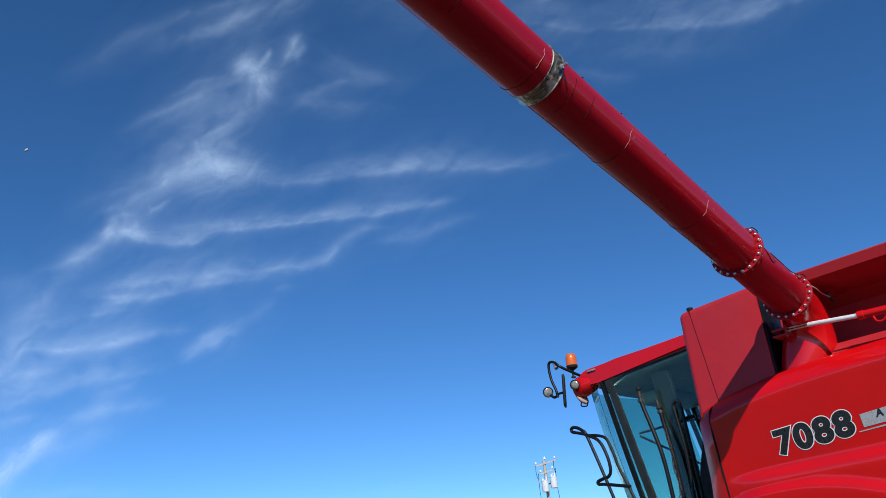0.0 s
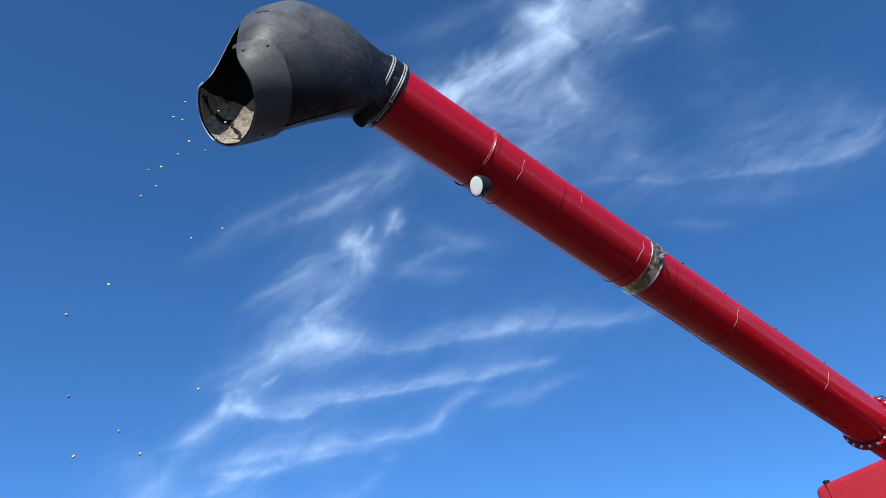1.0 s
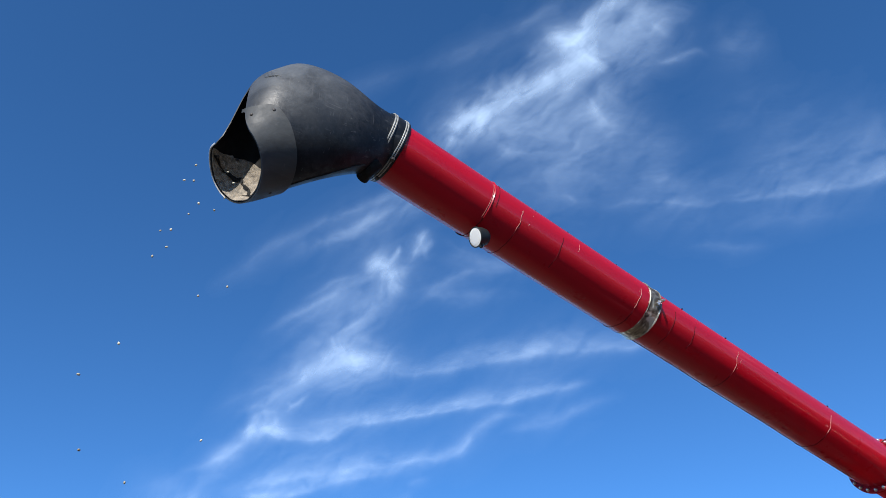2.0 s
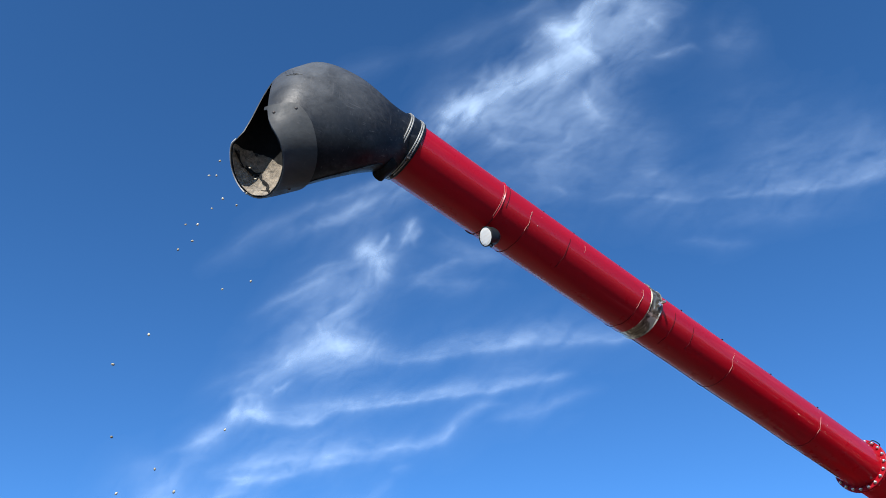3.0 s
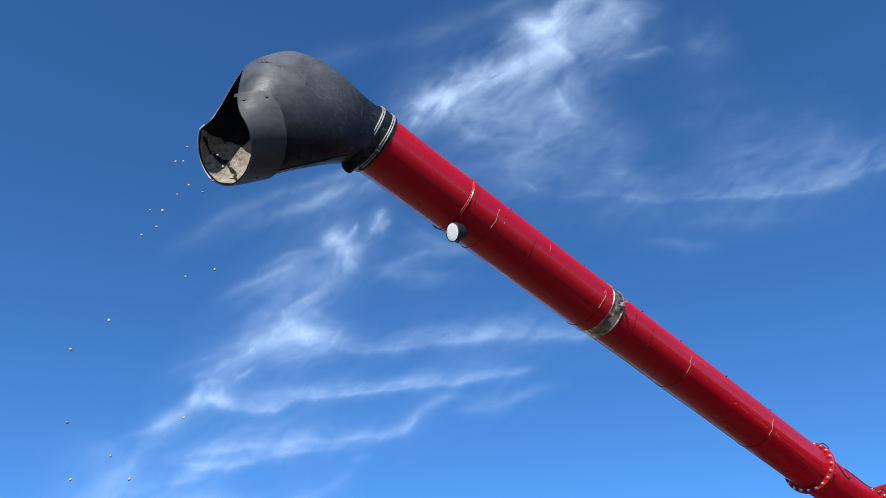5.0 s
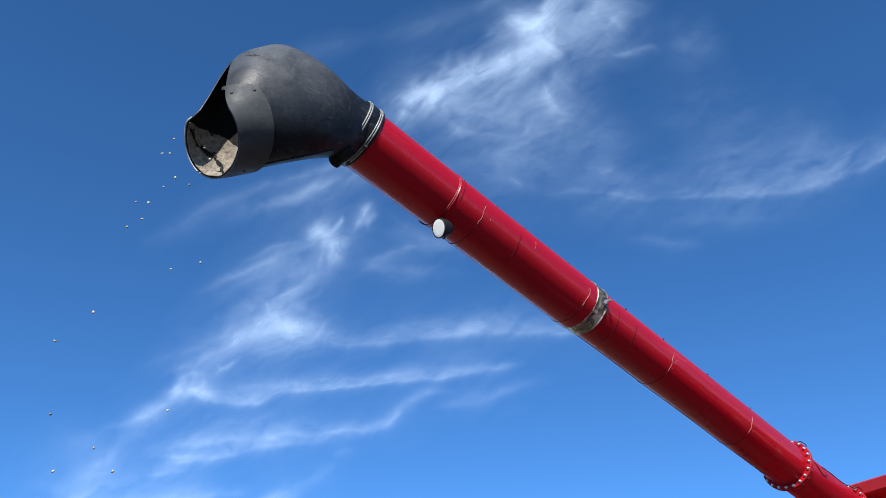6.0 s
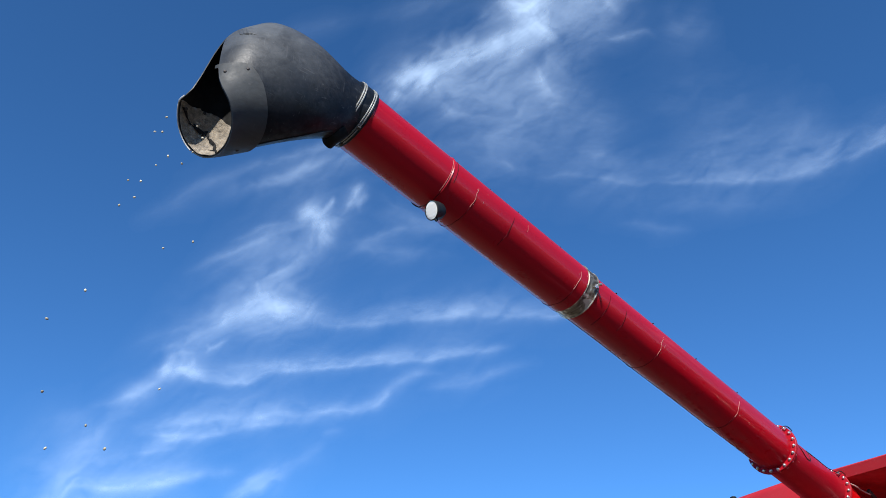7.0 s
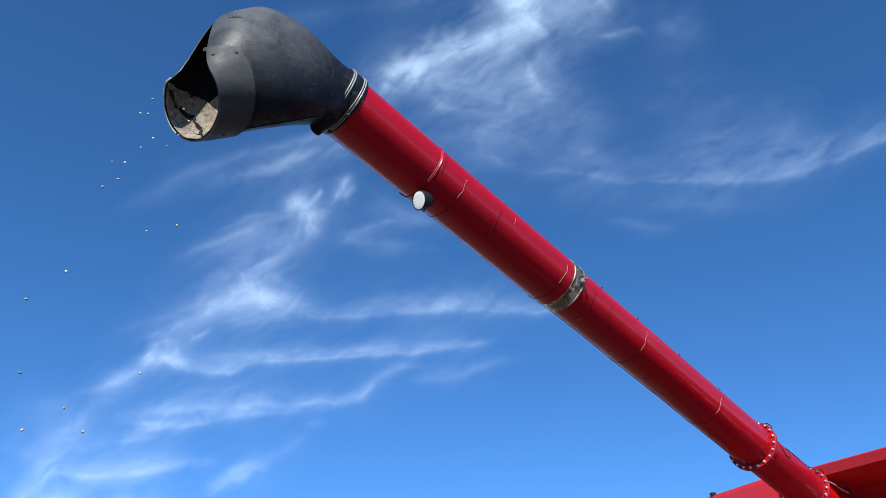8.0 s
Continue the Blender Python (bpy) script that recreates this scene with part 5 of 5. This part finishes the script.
def wheel(x, y, r, w):
    bm = B()
    prof = [(0, r * 0.55), (0, r * 0.86), (w * 0.12, r * 0.97), (w * 0.5, r), (w * 0.88, r * 0.97), (w, r * 0.86), (w, r * 0.55)]
    lathe(bm, (x, y, r), (1, 0, 0), prof, 40)
    wh = part("wheel", bm, tyre_rubber, combine, "large black lugged tyre on a red rim")
    bm = B()
    lathe(bm, (x - 0.01, y, r), (1, 0, 0), [(0.1, 0.05), (0.06, 0.2), (0.12, r * 0.45), (0.0, r * 0.56), (0.02, r * 0.57), (w, r * 0.57)], 40)
    part("rim", bm, red_panel, wh)


for x, y, r, w in ((7.05, 3.4, 0.95, 0.75), (9.4, 3.4, 0.95, 0.75), (7.3, -0.6, 0.65, 0.45), (9.45, -0.6, 0.65, 0.45)):
    wheel(x, y, r, w)

# ---------------------------------------------------------------- model number on the shield
def lettering(text, size, y0, z0, tilt, fat, lift, mat, name, label, squeeze=1.0, lean=0.0):
    """Flat letters laid on the shield, reading towards the rear."""
    cu = bpy.data.curves.new(name, "FONT")
    cu.body, cu.size, cu.offset, cu.resolution_u = text, size, fat, 6
    cu.space_character = 1.12
    tmp = bpy.data.objects.new(name, cu)
    scene.collection.objects.link(tmp)
    me = bpy.data.meshes.new_from_object(tmp.evaluated_get(bpy.context.evaluated_depsgraph_get()))
    bpy.data.objects.remove(tmp)
    bm = B()
    bm.from_mesh(me)
    bmesh.ops.subdivide_edges(bm, edges=[e for e in bm.edges if e.calc_length() > 0.05], cuts=2)
    bmesh.ops.triangulate(bm, faces=bm.faces)
    c, sn = math.cos(radians(tilt)), math.sin(radians(tilt))
    for v in bm.verts:
        a, h = v.co.x * squeeze + v.co.y * lean, v.co.y
        y, z = y0 - (a * c - h * sn), z0 + a * sn + h * c
        v.co = Vector((shield_x(y, z) - lift, y, z))
    return part(name, bm, mat, combine, label, 0)


lettering("7088", 0.288, 3.40, 2.425, 5.2, 0.0215, 0.003, decal_white, "number_outline", "white outline of the model number", 1.16, 0.08)
lettering("7088", 0.288, 3.40, 2.425, 5.2, 0.014, 0.0045, decal_black, "number", "black model number on the red panel", 1.16, 0.08)


def decal(outline, mat, lift, name, label=""):
    bm = B()
    n = 10
    (ya, zt, zb), (yb, zt2, zb2) = outline
    sheet(bm, [[Vector((shield_x(y, z) - lift, y, z)) for y, z in
                ((ya + (yb - ya) * k / n, zb + (zb2 - zb) * k / n), (ya + (yb - ya) * k / n, zt + (zt2 - zt) * k / n))] for k in range(n + 1)])
    return part(name, bm, mat, combine, label, 0)


decal(((2.60, 2.632, 2.522), (1.60, 2.73, 2.60)), decal_silver, 0.003, "decal", "silver stripe decal")
decal(((2.65, 2.497, 2.489), (1.60, 2.585, 2.555)), decal_silver, 0.003, "decal", "silver stripe decal")
lettering("A", 0.085, 2.47, 2.585, 5.2, 0.004, 0.0045, decal_black, "letter", "black letter on the silver decal", 1.0, 0.2)

# ---------------------------------------------------------------- cab
CX0, CX1 = 7.78, 9.62
bm = B()
prism(bm, [(CX0, 4.2, 3.87), (CX0, 5.80, 3.745), (CX0, 5.98, 3.72), (CX0, 6.10, 3.80), (CX0, 6.12, 3.90), (CX0, 6.02, 3.955), (CX0, 5.5, 3.975), (CX0, 4.2, 4.02)], (CX1 - CX0, 0, 0))
bmesh.ops.bevel(bm, geom=list(bm.edges), offset=0.028, segments=3, affect="EDGES")
roof = part("cab_roof", bm, red_panel, combine, "red cab roof with a front visor")
bm = B()
box(bm, (CX0 + 0.01, 4.25, 3.815), (CX0 + 0.03, 5.78, 3.83), 0.004)
for v in bm.verts:
    v.co.z += -0.065 * (v.co.y - 4.25) + 0.03
part("door_seal", bm, black_plastic, roof)
# lamp pod at the roof's front corner
bm = B()
rows_p = []
for k, (y, zc, rz, rx) in enumerate(((5.86, 3.80, 0.05, 0.06), (5.95, 3.79, 0.10, 0.11), (6.08, 3.78, 0.135, 0.135), (6.18, 3.77, 0.14, 0.135), (6.22, 3.765, 0.12, 0.115))):
    rows_p.append([(CX0 + 0.10 + rx * math.cos(2 * math.pi * j / 24), y, zc + rz * math.sin(2 * math.pi * j / 24)) for j in range(24)])
rings(bm, rows_p)
part("lamp_pod", bm, red_panel, roof, "red lamp pod")
bm = B()
rows_p = [[(CX0 + 0.12 + rx * math.cos(2 * math.pi * j / 20), y, zc + rz * math.sin(2 * math.pi * j / 20)) for j in range(20)]
          for y, zc, rz, rx in ((6.225, 3.72, 0.05, 0.09), (6.21, 3.68, 0.075, 0.105), (6.185, 3.645, 0.075, 0.10), (6.15, 3.605, 0.055, 0.075), (6.12, 3.575, 0.02, 0.03))]
rings(bm, rows_p)
part("pod_chin", bm, cream, roof, "pale pink plastic chin")
bm = B()
LD = Vector((-0.85, -0.35, -0.15)).normalized()
lathe(bm, (CX0 - 0.062, 6.135, 3.785), LD, [(-0.06, 0.03), (-0.02, 0.062), (0.0, 0.066), (0.006, 0.060), (0.0, 0.056)], 24)
head = part("corner_lamp", bm, black_plastic, roof)
bm = B()
lathe(bm, Vector((CX0 - 0.062, 6.135, 3.785)) + LD * -0.006, LD, [(0, 0.056), (0.008, 0.05), (0.014, 0.03), (0.016, 0.004)], 24)
part("lens", bm, dull_lens, head)
# small pale grey tab on the side of the roof
bm = B()
box(bm, (CX0 - 0.02, 5.82, 3.905), (CX0 + 0.0, 5.95, 3.93), 0.008)
part("roof_side_tab", bm, dull_lens, roof, "small pale grey tab on the roof side")
bm = B()
pipe(bm, [(CX0 - 0.02, 6.10, 3.56), (CX0 - 0.06, 6.08, 3.50), (CX0 - 0.03, 6.02, 3.49), (CX0 + 0.01, 6.03, 3.54)], 0.009, 8)
part("hook", bm, black_paint, roof)

beacon = thing("beacon", (7.90, 6.28, 3.93), "amber rotating beacon on a short black stem above the cab", "beacon")
bm = B()
lathe(bm, (7.90, 6.28, 3.93), (0, 0, 1), [(0, 0.03), (0.02, 0.03), (0.025, 0.014), (0.10, 0.014), (0.105, 0.028), (0.12, 0.05), (0.135, 0.072), (0.165, 0.078), (0.17, 0.06)], 24)
part("base", bm, black_plastic, beacon)
bm = B()
lathe(bm, (7.90, 6.28, 4.095), (0, 0, 1), [(0, 0.074), (0.05, 0.076), (0.10, 0.072), (0.14, 0.066), (0.158, 0.05), (0.165, 0.02)], 24)
part("dome", bm, amber, beacon, "ribbed amber dome")
bm = B()
lathe(bm, (7.90, 6.28, 4.10), (0, 0, 1), [(0, 0.03), (0.10, 0.03), (0.11, 0.01)], 12)
part("reflector", bm, chrome, beacon)

mirror = thing("wing_mirror", (7.60, 6.30, 3.60), "black folding wing mirror on a bent tube arm", "mirror")
bm = B()
pipe(bm, [(7.86, 6.10, 3.90), (7.75, 6.15, 3.95), (7.60, 6.24, 4.04), (7.60, 6.33, 4.12), (7.60, 6.41, 4.13), (7.60, 6.43, 4.05), (7.60, 6.41, 3.90), (7.60, 6.36, 3.76), (7.60, 6.34, 3.66)], 0.018, 10)
part("arm", bm, black_paint, mirror)
bm = B()
lathe(bm, (7.60, 6.30, 4.03), (0.2, 0.4, 0.9), [(0, 0.01), (0, 0.028), (0.11, 0.028), (0.11, 0.01)], 12)
part("hinge", bm, zinc, mirror)
bm = B()
box(bm, (-0.10, -0.018, -0.20), (0.10, 0.018, 0.20), 0.016, 3)
bmesh.ops.transform(bm, matrix=Matrix.Translation((7.60, 6.225, 3.715)) @ Euler((radians(4), 0, radians(38))).to_matrix().to_4x4(), verts=bm.verts)
part("mirror_head", bm, black_plastic, mirror)
bm = B()
rod(bm, (7.60, 6.36, 3.70), (7.60, 6.23, 3.70), 0.016, 8)
part("pivot", bm, black_paint, mirror)

lamp2 = thing("work_lamp", (7.60, 6.49, 3.76), "round work lamp on the mirror arm", "lamp")
bm = B()
LD2 = Vector((-0.55, -0.75, -0.2)).normalized()
lathe(bm, Vector((7.60, 6.50, 3.76)) - LD2 * 0.05, LD2, [(0, 0.015), (0.02, 0.05), (0.06, 0.07), (0.075, 0.068), (0.068, 0.06)], 24)
part("housing", bm, dark_steel, lamp2)
bm = B()
lathe(bm, Vector((7.60, 6.50, 3.76)) + LD2 * 0.012, LD2, [(0, 0.062), (0.008, 0.05), (0.014, 0.02), (0.015, 0.004)], 24)
part("lens", bm, dull_lens, lamp2)
bm = B()
pipe(bm, [(7.60, 6.46, 3.71), (7.60, 6.40, 3.67), (7.60, 6.35, 3.68)], 0.018, 8)
part("bracket", bm, black_paint, lamp2)


def pillar(points, w, d, name="pillar", mat=None):
    bm = B()
    pts = [Vector(p) for p in points]
    rings(bm, [[p + Vector((sx * w / 2, sy * d / 2, 0)) for sx, sy in ((-1, -1), (1, -1), (1, 1), (-1, 1))] for p in pts])
    bmesh.ops.bevel(bm, geom=[e for e in bm.edges], offset=0.008, segments=2, affect="EDGES")
    return part(name, bm, mat or black_paint, combine, "black cab corner post", 30)


for x in (CX0 + 0.03, CX1 - 0.03):
    pillar([(x, 5.78, 3.76), (x, 5.62, 3.0), (x, 5.46, 2.28), (x, 5.34, 1.75)], 0.05, 0.055)
    pillar([(x, 5.67, 3.74), (x, 5.50, 3.0), (x, 5.33, 2.28), (x, 5.21, 1.75)], 0.045, 0.10, "door_frame", post_grey)
    pillar([(x, 4.27, 3.86), (x, 4.27, 2.9), (x, 4.26, 1.75)], 0.05, 0.08)
pillar([(CX0 + 0.14, 5.00, 3.70), (CX0 + 0.14, 4.90, 2.9), (CX0 + 0.14, 4.80, 1.75)], 0.06, 0.24, "inner_post", post_grey)
bm = B()
box(bm, (CX0, 4.2, 1.6), (CX1, 5.4, 1.78), 0.02)
part("cab_floor", bm, cab_dark, combine)
bm = B()
box(bm, (CX0 + 0.05, 4.2, 1.7), (CX1 - 0.05, 4.26, 3.05), 0.02)
part("cab_rear_wall", bm, cab_dark, combine)
# added dark panel: covers bright sky where the cab's interior is dim
bm = B()
prism(bm, [(CX0 + 0.01, 4.2, 1.75), (CX0 + 0.01, 4.76, 1.75), (CX0 + 0.01, 4.65, 2.5), (CX0 + 0.01, 4.46, 3.04), (CX0 + 0.01, 4.2, 3.04)], (0.03, 0, 0))
part("dim_infill", bm, post_grey, combine, "dark panel added for the dim interior behind the cab door")
# moulded headliner with a lowered console
bm = B()
grid = []
for i in range(13):
    y = 4.3 + 1.5 * i / 12
    grid.append([Vector((CX0 + 0.06 + (CX1 - CX0 - 0.12) * k / 14, y, 3.835 - 0.11 * (i / 12) - 0.16 * math.exp(-((k / 14 - 0.5) ** 2) / 0.05) * math.sin(math.pi * i / 12)
                         - 0.10 * (1 if i > 9 else 0) * (i - 9) / 3)) for k in range(15)])
sheet(bm, grid, 0.02)
part("headliner", bm, cab_trim, combine, "grey moulded headliner", 60)
bm = B()
box(bm, (8.25, 5.2, 3.44), (9.2, 5.6, 3.60), 0.06, 3)
part("roof_console", bm, cab_trim, combine, "grey overhead console")

seat = thing("operator_seat", (8.7, 4.75, 1.78), "dark fabric operator seat inside the cab", "seat")
bm = B()
box(bm, (8.45, 4.55, 2.10), (8.97, 5.05, 2.26), 0.05, 3)
part("cushion", bm, cab_dark, seat)
bm = B()
box(bm, (8.47, 4.42, 2.2), (8.95, 4.58, 3.0), 0.06, 3)
part("backrest", bm, cab_dark, seat)
bm = B()
box(bm, (8.55, 4.55, 1.78), (8.87, 4.95, 2.12), 0.03)
part("pedestal", bm, black_plastic, seat)


def pane(corners, thick, name="side_window"):
    bm = B()
    sheet(bm, [[Vector(corners[0]), Vector(corners[1])], [Vector(corners[3]), Vector(corners[2])]], thick)
    ob = part(name, bm, cab_glass, combine, "blue-green tinted cab window", 0)
    ob.visible_shadow = False
    return ob


for x in (CX0 + 0.03, CX1 - 0.03):
    pane([(x, 5.78, 3.74), (x, 4.30, 3.86), (x, 4.30, 1.8), (x, 5.35, 1.8)], 0.005)
pane_rear = B()
sheet(pane_rear, [[Vector((CX0 + 0.06, 4.28, 3.84)), Vector((CX1 - 0.06, 4.28, 3.84))], [Vector((CX0 + 0.06, 4.24, 3.0)), Vector((CX1 - 0.06, 4.24, 3.0))]], 0.005)
part("rear_window", pane_rear, cab_glass, combine, "blue-green tinted rear window", 0).visible_shadow = False
# bowed windscreen
bm = B()
grid = []
for k in range(13):
    q = k / 12
    z, y = 3.74 - 1.9 * q, 5.86 - 0.46 * q + 0.05 * math.sin(math.pi * q)
    grid.append([Vector((CX0 + (CX1 - CX0) * c / 20, y + 0.42 * math.sin(math.pi * c / 20) ** 0.5, z)) for c in range(21)])
sheet(bm, grid, 0.005)
ws = part("windscreen", bm, screen_glass, combine, "bowed blue-green windscreen", 60)
ws.visible_shadow = False

# tie rods behind the glass
for a, b_ in (((7.95, 5.45, 3.05), (8.4, 5.2, 3.16)), ((7.95, 5.45, 3.02), (8.5, 5.0, 2.62)), ((8.4, 5.2, 3.16), (9.3, 5.1, 3.3))):
    bm = B()
    rod(bm, a, b_, 0.014, 8)
    part("tie_rod", bm, black_plastic, combine)

# platform rails and masts beside the door
rail = thing("platform_rail", (7.45, 5.6, 1.6), "black tubular handrail on the cab access platform", "handrail")
bm = B()
pipe(bm, [(7.60, 5.50, 1.6), (7.60, 5.72, 2.34), (7.60, 5.96, 3.06), (7.60, 6.04, 3.18), (7.60, 6.14, 3.235), (7.60, 6.20, 3.225), (7.60, 6.185, 3.185), (7.60, 6.08, 3.15),
          (7.60, 5.95, 3.10), (7.60, 5.80, 3.00), (7.60, 5.72, 2.82), (7.60, 5.70, 2.66), (7.60, 5.74, 2.585), (7.60, 5.84, 2.565), (7.60, 5.91, 2.545), (7.60, 5.90, 2.515), (7.60, 5.80, 2.50), (7.60, 5.46, 2.43)], 0.020, 10)
part("rail_tube", bm, black_paint, rail)
bm = B()
pipe(bm, [(7.60, 5.98, 3.10), (7.60, 5.84, 3.08), (7.60, 5.70, 3.02), (7.60, 5.63, 2.86), (7.60, 5.57, 2.64), (7.60, 5.43, 2.29), (7.60, 5.24, 1.7)], 0.018, 10)
part("rail_tube", bm, black_paint, rail)

for x, pts, ball, mname in ((7.60, [(5.115, 3.36), (5.10, 3.27), (4.97, 2.74), (4.93, 2.24), (4.92, 1.7)], (5.12, 3.485), "telescopic mast"),
                            (7.65, [(4.915, 3.19), (4.90, 3.04), (4.86, 2.73), (4.83, 2.23), (4.82, 1.7)], (4.92, 3.225), "short mast")):
    mast = thing("flag_mast", (x, pts[-1][0], pts[-1][1]), "slim black " + mname + " with a ball tip beside the cab door", "mast")
    bm = B()
    pipe(bm, [(x, a, b_) for a, b_ in pts], 0.024, 10)
    part("rod", bm, black_paint, mast)
    bm = B()
    bmesh.ops.create_uvsphere(bm, u_segments=16, v_segments=10, radius=0.032, matrix=Matrix.Translation((x, *ball)))
    part("ball", bm, black_plastic, mast)
    bm = B()
    y0, z0 = pts[0]
    lathe(bm, (x, y0, z0 - 0.03), (0, ball[0] - y0, ball[1] - z0), [(0, 0.024), (0.0, 0.034), (0.03, 0.034), (0.032, 0.022), (0.055, 0.022), (0.057, 0.033), (0.075, 0.033), (0.077, 0.017), (0.16, 0.017)], 14)
    part("ferrule", bm, dark_steel, mast)
# chain that hangs beside the short mast
bm = B()
for k in range(22):
    z = 3.0 - 0.045 * k
    c = Vector((7.62, 4.87 - 0.002 * k + 0.012 * math.sin(k * 0.8), z))
    ring = [(c + Vector((0, 0.013 * math.cos(a), 0.026 * math.sin(a))) if k % 2 else c + Vector((0.013 * math.cos(a), 0, 0.026 * math.sin(a)))) for a in (0, 0.9, 1.57, 2.2, 3.14, 4.0, 4.71, 5.4, 6.28)]
    pipe(bm, ring, 0.005, 5, 0)
tagged(mesh_ob("chain", bm, dark_steel), "dark steel link chain hanging beside the cab door", "chain", kind="stuff")

grab = thing("grab_rail", (7.6, 4.62, 1.7), "black looped grab rail beside the cab door", "handrail")
bm = B()
pipe(bm, [(7.6, 4.68, 1.7), (7.6, 4.67, 2.21), (7.6, 4.66, 2.69), (7.6, 4.70, 3.12), (7.6, 4.71, 3.20), (7.6, 4.665, 3.24), (7.6, 4.62, 3.20), (7.6, 4.605, 3.04), (7.6, 4.59, 2.68), (7.6, 4.57, 2.20), (7.6, 4.56, 1.7)], 0.019, 10)
part("loop", bm, black_paint, grab)
bm = B()
rod(bm, (7.62, 4.70, 3.03), (7.66, 4.50, 3.05), 0.022, 8)
part("stay", bm, black_paint, grab)
bm = B()
rod(bm, (7.6, 4.65, 2.62), (7.6, 4.59, 2.62), 0.014, 8)
part("rung", bm, black_paint, grab)

platform = thing("access_platform", (7.55, 4.9, 1.55), "black steel access platform outside the cab door", "platform")
bm = B()
box(bm, (7.35, 4.3, 1.62), (7.78, 6.0, 1.70), 0.01)
part("deck", bm, black_paint, platform)
bm = B()
box(bm, (7.38, 4.4, 0.4), (7.74, 4.44, 1.62), 0.008)
part("ladder", bm, black_paint, platform)

# ---------------------------------------------------------------- power pole
PX, PY = 46.94, 41.3
pole = thing("power_pole", (PX, PY, 0), "weathered wooden power pole with two grey transformers", "power pole")
bm = B()
lathe(bm, (PX, PY, 0), (-0.006, 0.004, 1), [(0, 0.17), (5, 0.15), (9.85, 0.12), (9.9, 0.06)], 14)
part("shaft", bm, pole_wood, pole)
ARM = Vector((0.80, -0.58, 0.24)).normalized()
for z, half in ((9.62, 0.85), (8.95, 0.55)):
    bm = B()
    c = Vector((PX - 0.05, PY - 0.1, z))
    u, v, d = frame_of(ARM)
    rings(bm, [[c + d * sgn * half + u * a + v * b_ for a, b_ in ((-0.05, -0.06), (0.05, -0.06), (0.05, 0.06), (-0.05, 0.06))] for sgn in (-1, 1)])
    part("crossarm", bm, pole_wood, pole, "", 20)
for z, offs in ((9.68, (-0.8, 0.78)), (9.0, (-0.5, 0.5))):
    for o in offs:
        bm = B()
        lathe(bm, Vector((PX - 0.05, PY - 0.1, z)) + ARM * o, (0, 0, 1), [(0, 0.03), (0.06, 0.03), (0.08, 0.10), (0.13, 0.11), (0.15, 0.06), (0.19, 0.09), (0.24, 0.05)], 12)
        part("insulator", bm, porcelain, pole, "pale glazed insulator")
bm = B()
lathe(bm, (PX, PY, 9.88), (0, 0, 1), [(0, 0.04), (0.06, 0.04), (0.08, 0.12), (0.14, 0.12), (0.18, 0.06), (0.26, 0.04)], 12)
part("insulator", bm, porcelain, pole, "pale glazed insulator")
for o, z in ((-0.26, 7.50), (0.46, 7.58)):
    bm = B()
    c = Vector((PX - 0.25, PY - 0.3, z)) + ARM * o
    lathe(bm, c, (0, 0, 1), [(0, 0.18), (0.02, 0.26), (0.06, 0.27), (0.78, 0.27), (0.80, 0.29), (0.84, 0.29), (0.88, 0.20), (0.9, 0.05)], 20)
    can = part("transformer", bm, can_grey, pole, "grey cylindrical transformer")
    for dx in (-0.14, 0.14):
        bm = B()
        lathe(bm, c + ARM * dx + Vector((0, 0, 0.86)), (0, 0, 1), [(0, 0.05), (0.08, 0.04), (0.1, 0.07), (0.16, 0.04), (0.18, 0.06), (0.26, 0.02)], 10)
        part("bushing", bm, porcelain, can)
    bm = B()
    rod(bm, c + Vector((0, 0, 0.45)), Vector((PX, PY, z + 0.45)), 0.05, 8)
    part("hanger", bm, dark_steel, can)
for o in (-0.75, 0.45):
    bm = B()
    a = Vector((PX - 0.05, PY - 0.1, 8.75)) + ARM * o
    rod(bm, a, a + Vector((0.1, 0, -0.42)), 0.045, 8)
    part("fuse_cutout", bm, can_grey, pole, "pale fuse cutout")
for o, z0, z1 in ((-0.66, 9.0, 6.2), (0.78, 9.0, 6.4), (-0.8, 9.6, 8.6), (0.7, 9.6, 8.6)):
    bm = B()
    a = Vector((PX - 0.2, PY - 0.2, z0)) + ARM * o
    pipe(bm, [a, a + Vector((-0.05, 0, (z1 - z0) / 2)), a + Vector((0.10, 0, z1 - z0))], 0.02, 6)
    part("drop_wire", bm, black_plastic, pole)

# ---------------------------------------------------------------- grain in the air below the spout
rng = random.Random(7)
bm = B()
for k in range(24):
    tau = 0.10 + 0.50 * rng.random()
    vel = Vector((-0.45 + rng.uniform(-0.65, 0.55), -0.08 + rng.uniform(-0.15, 0.15), -0.55 + rng.uniform(-0.4, 0.3)))
    c = OUT_C + OUT_D * 0.06 + Vector((rng.uniform(-0.05, 0.1), rng.uniform(-0.12, 0.1), rng.uniform(-0.1, 0.05))) + vel * tau + Vector((0, 0, -4.9 * tau * tau))
    m = Matrix.Translation(c) @ Euler([rng.uniform(0, 6.3) for _ in range(3)]).to_matrix().to_4x4() @ Matrix.Diagonal((0.0080, 0.0064, 0.0048, 1))
    bmesh.ops.create_icosphere(bm, subdivisions=1, radius=1.0, matrix=m)
tagged(mesh_ob("grain_kernels", bm, kernel_mat, 60), "loose pale kernels of grain falling from the spout", "grain", kind="stuff")
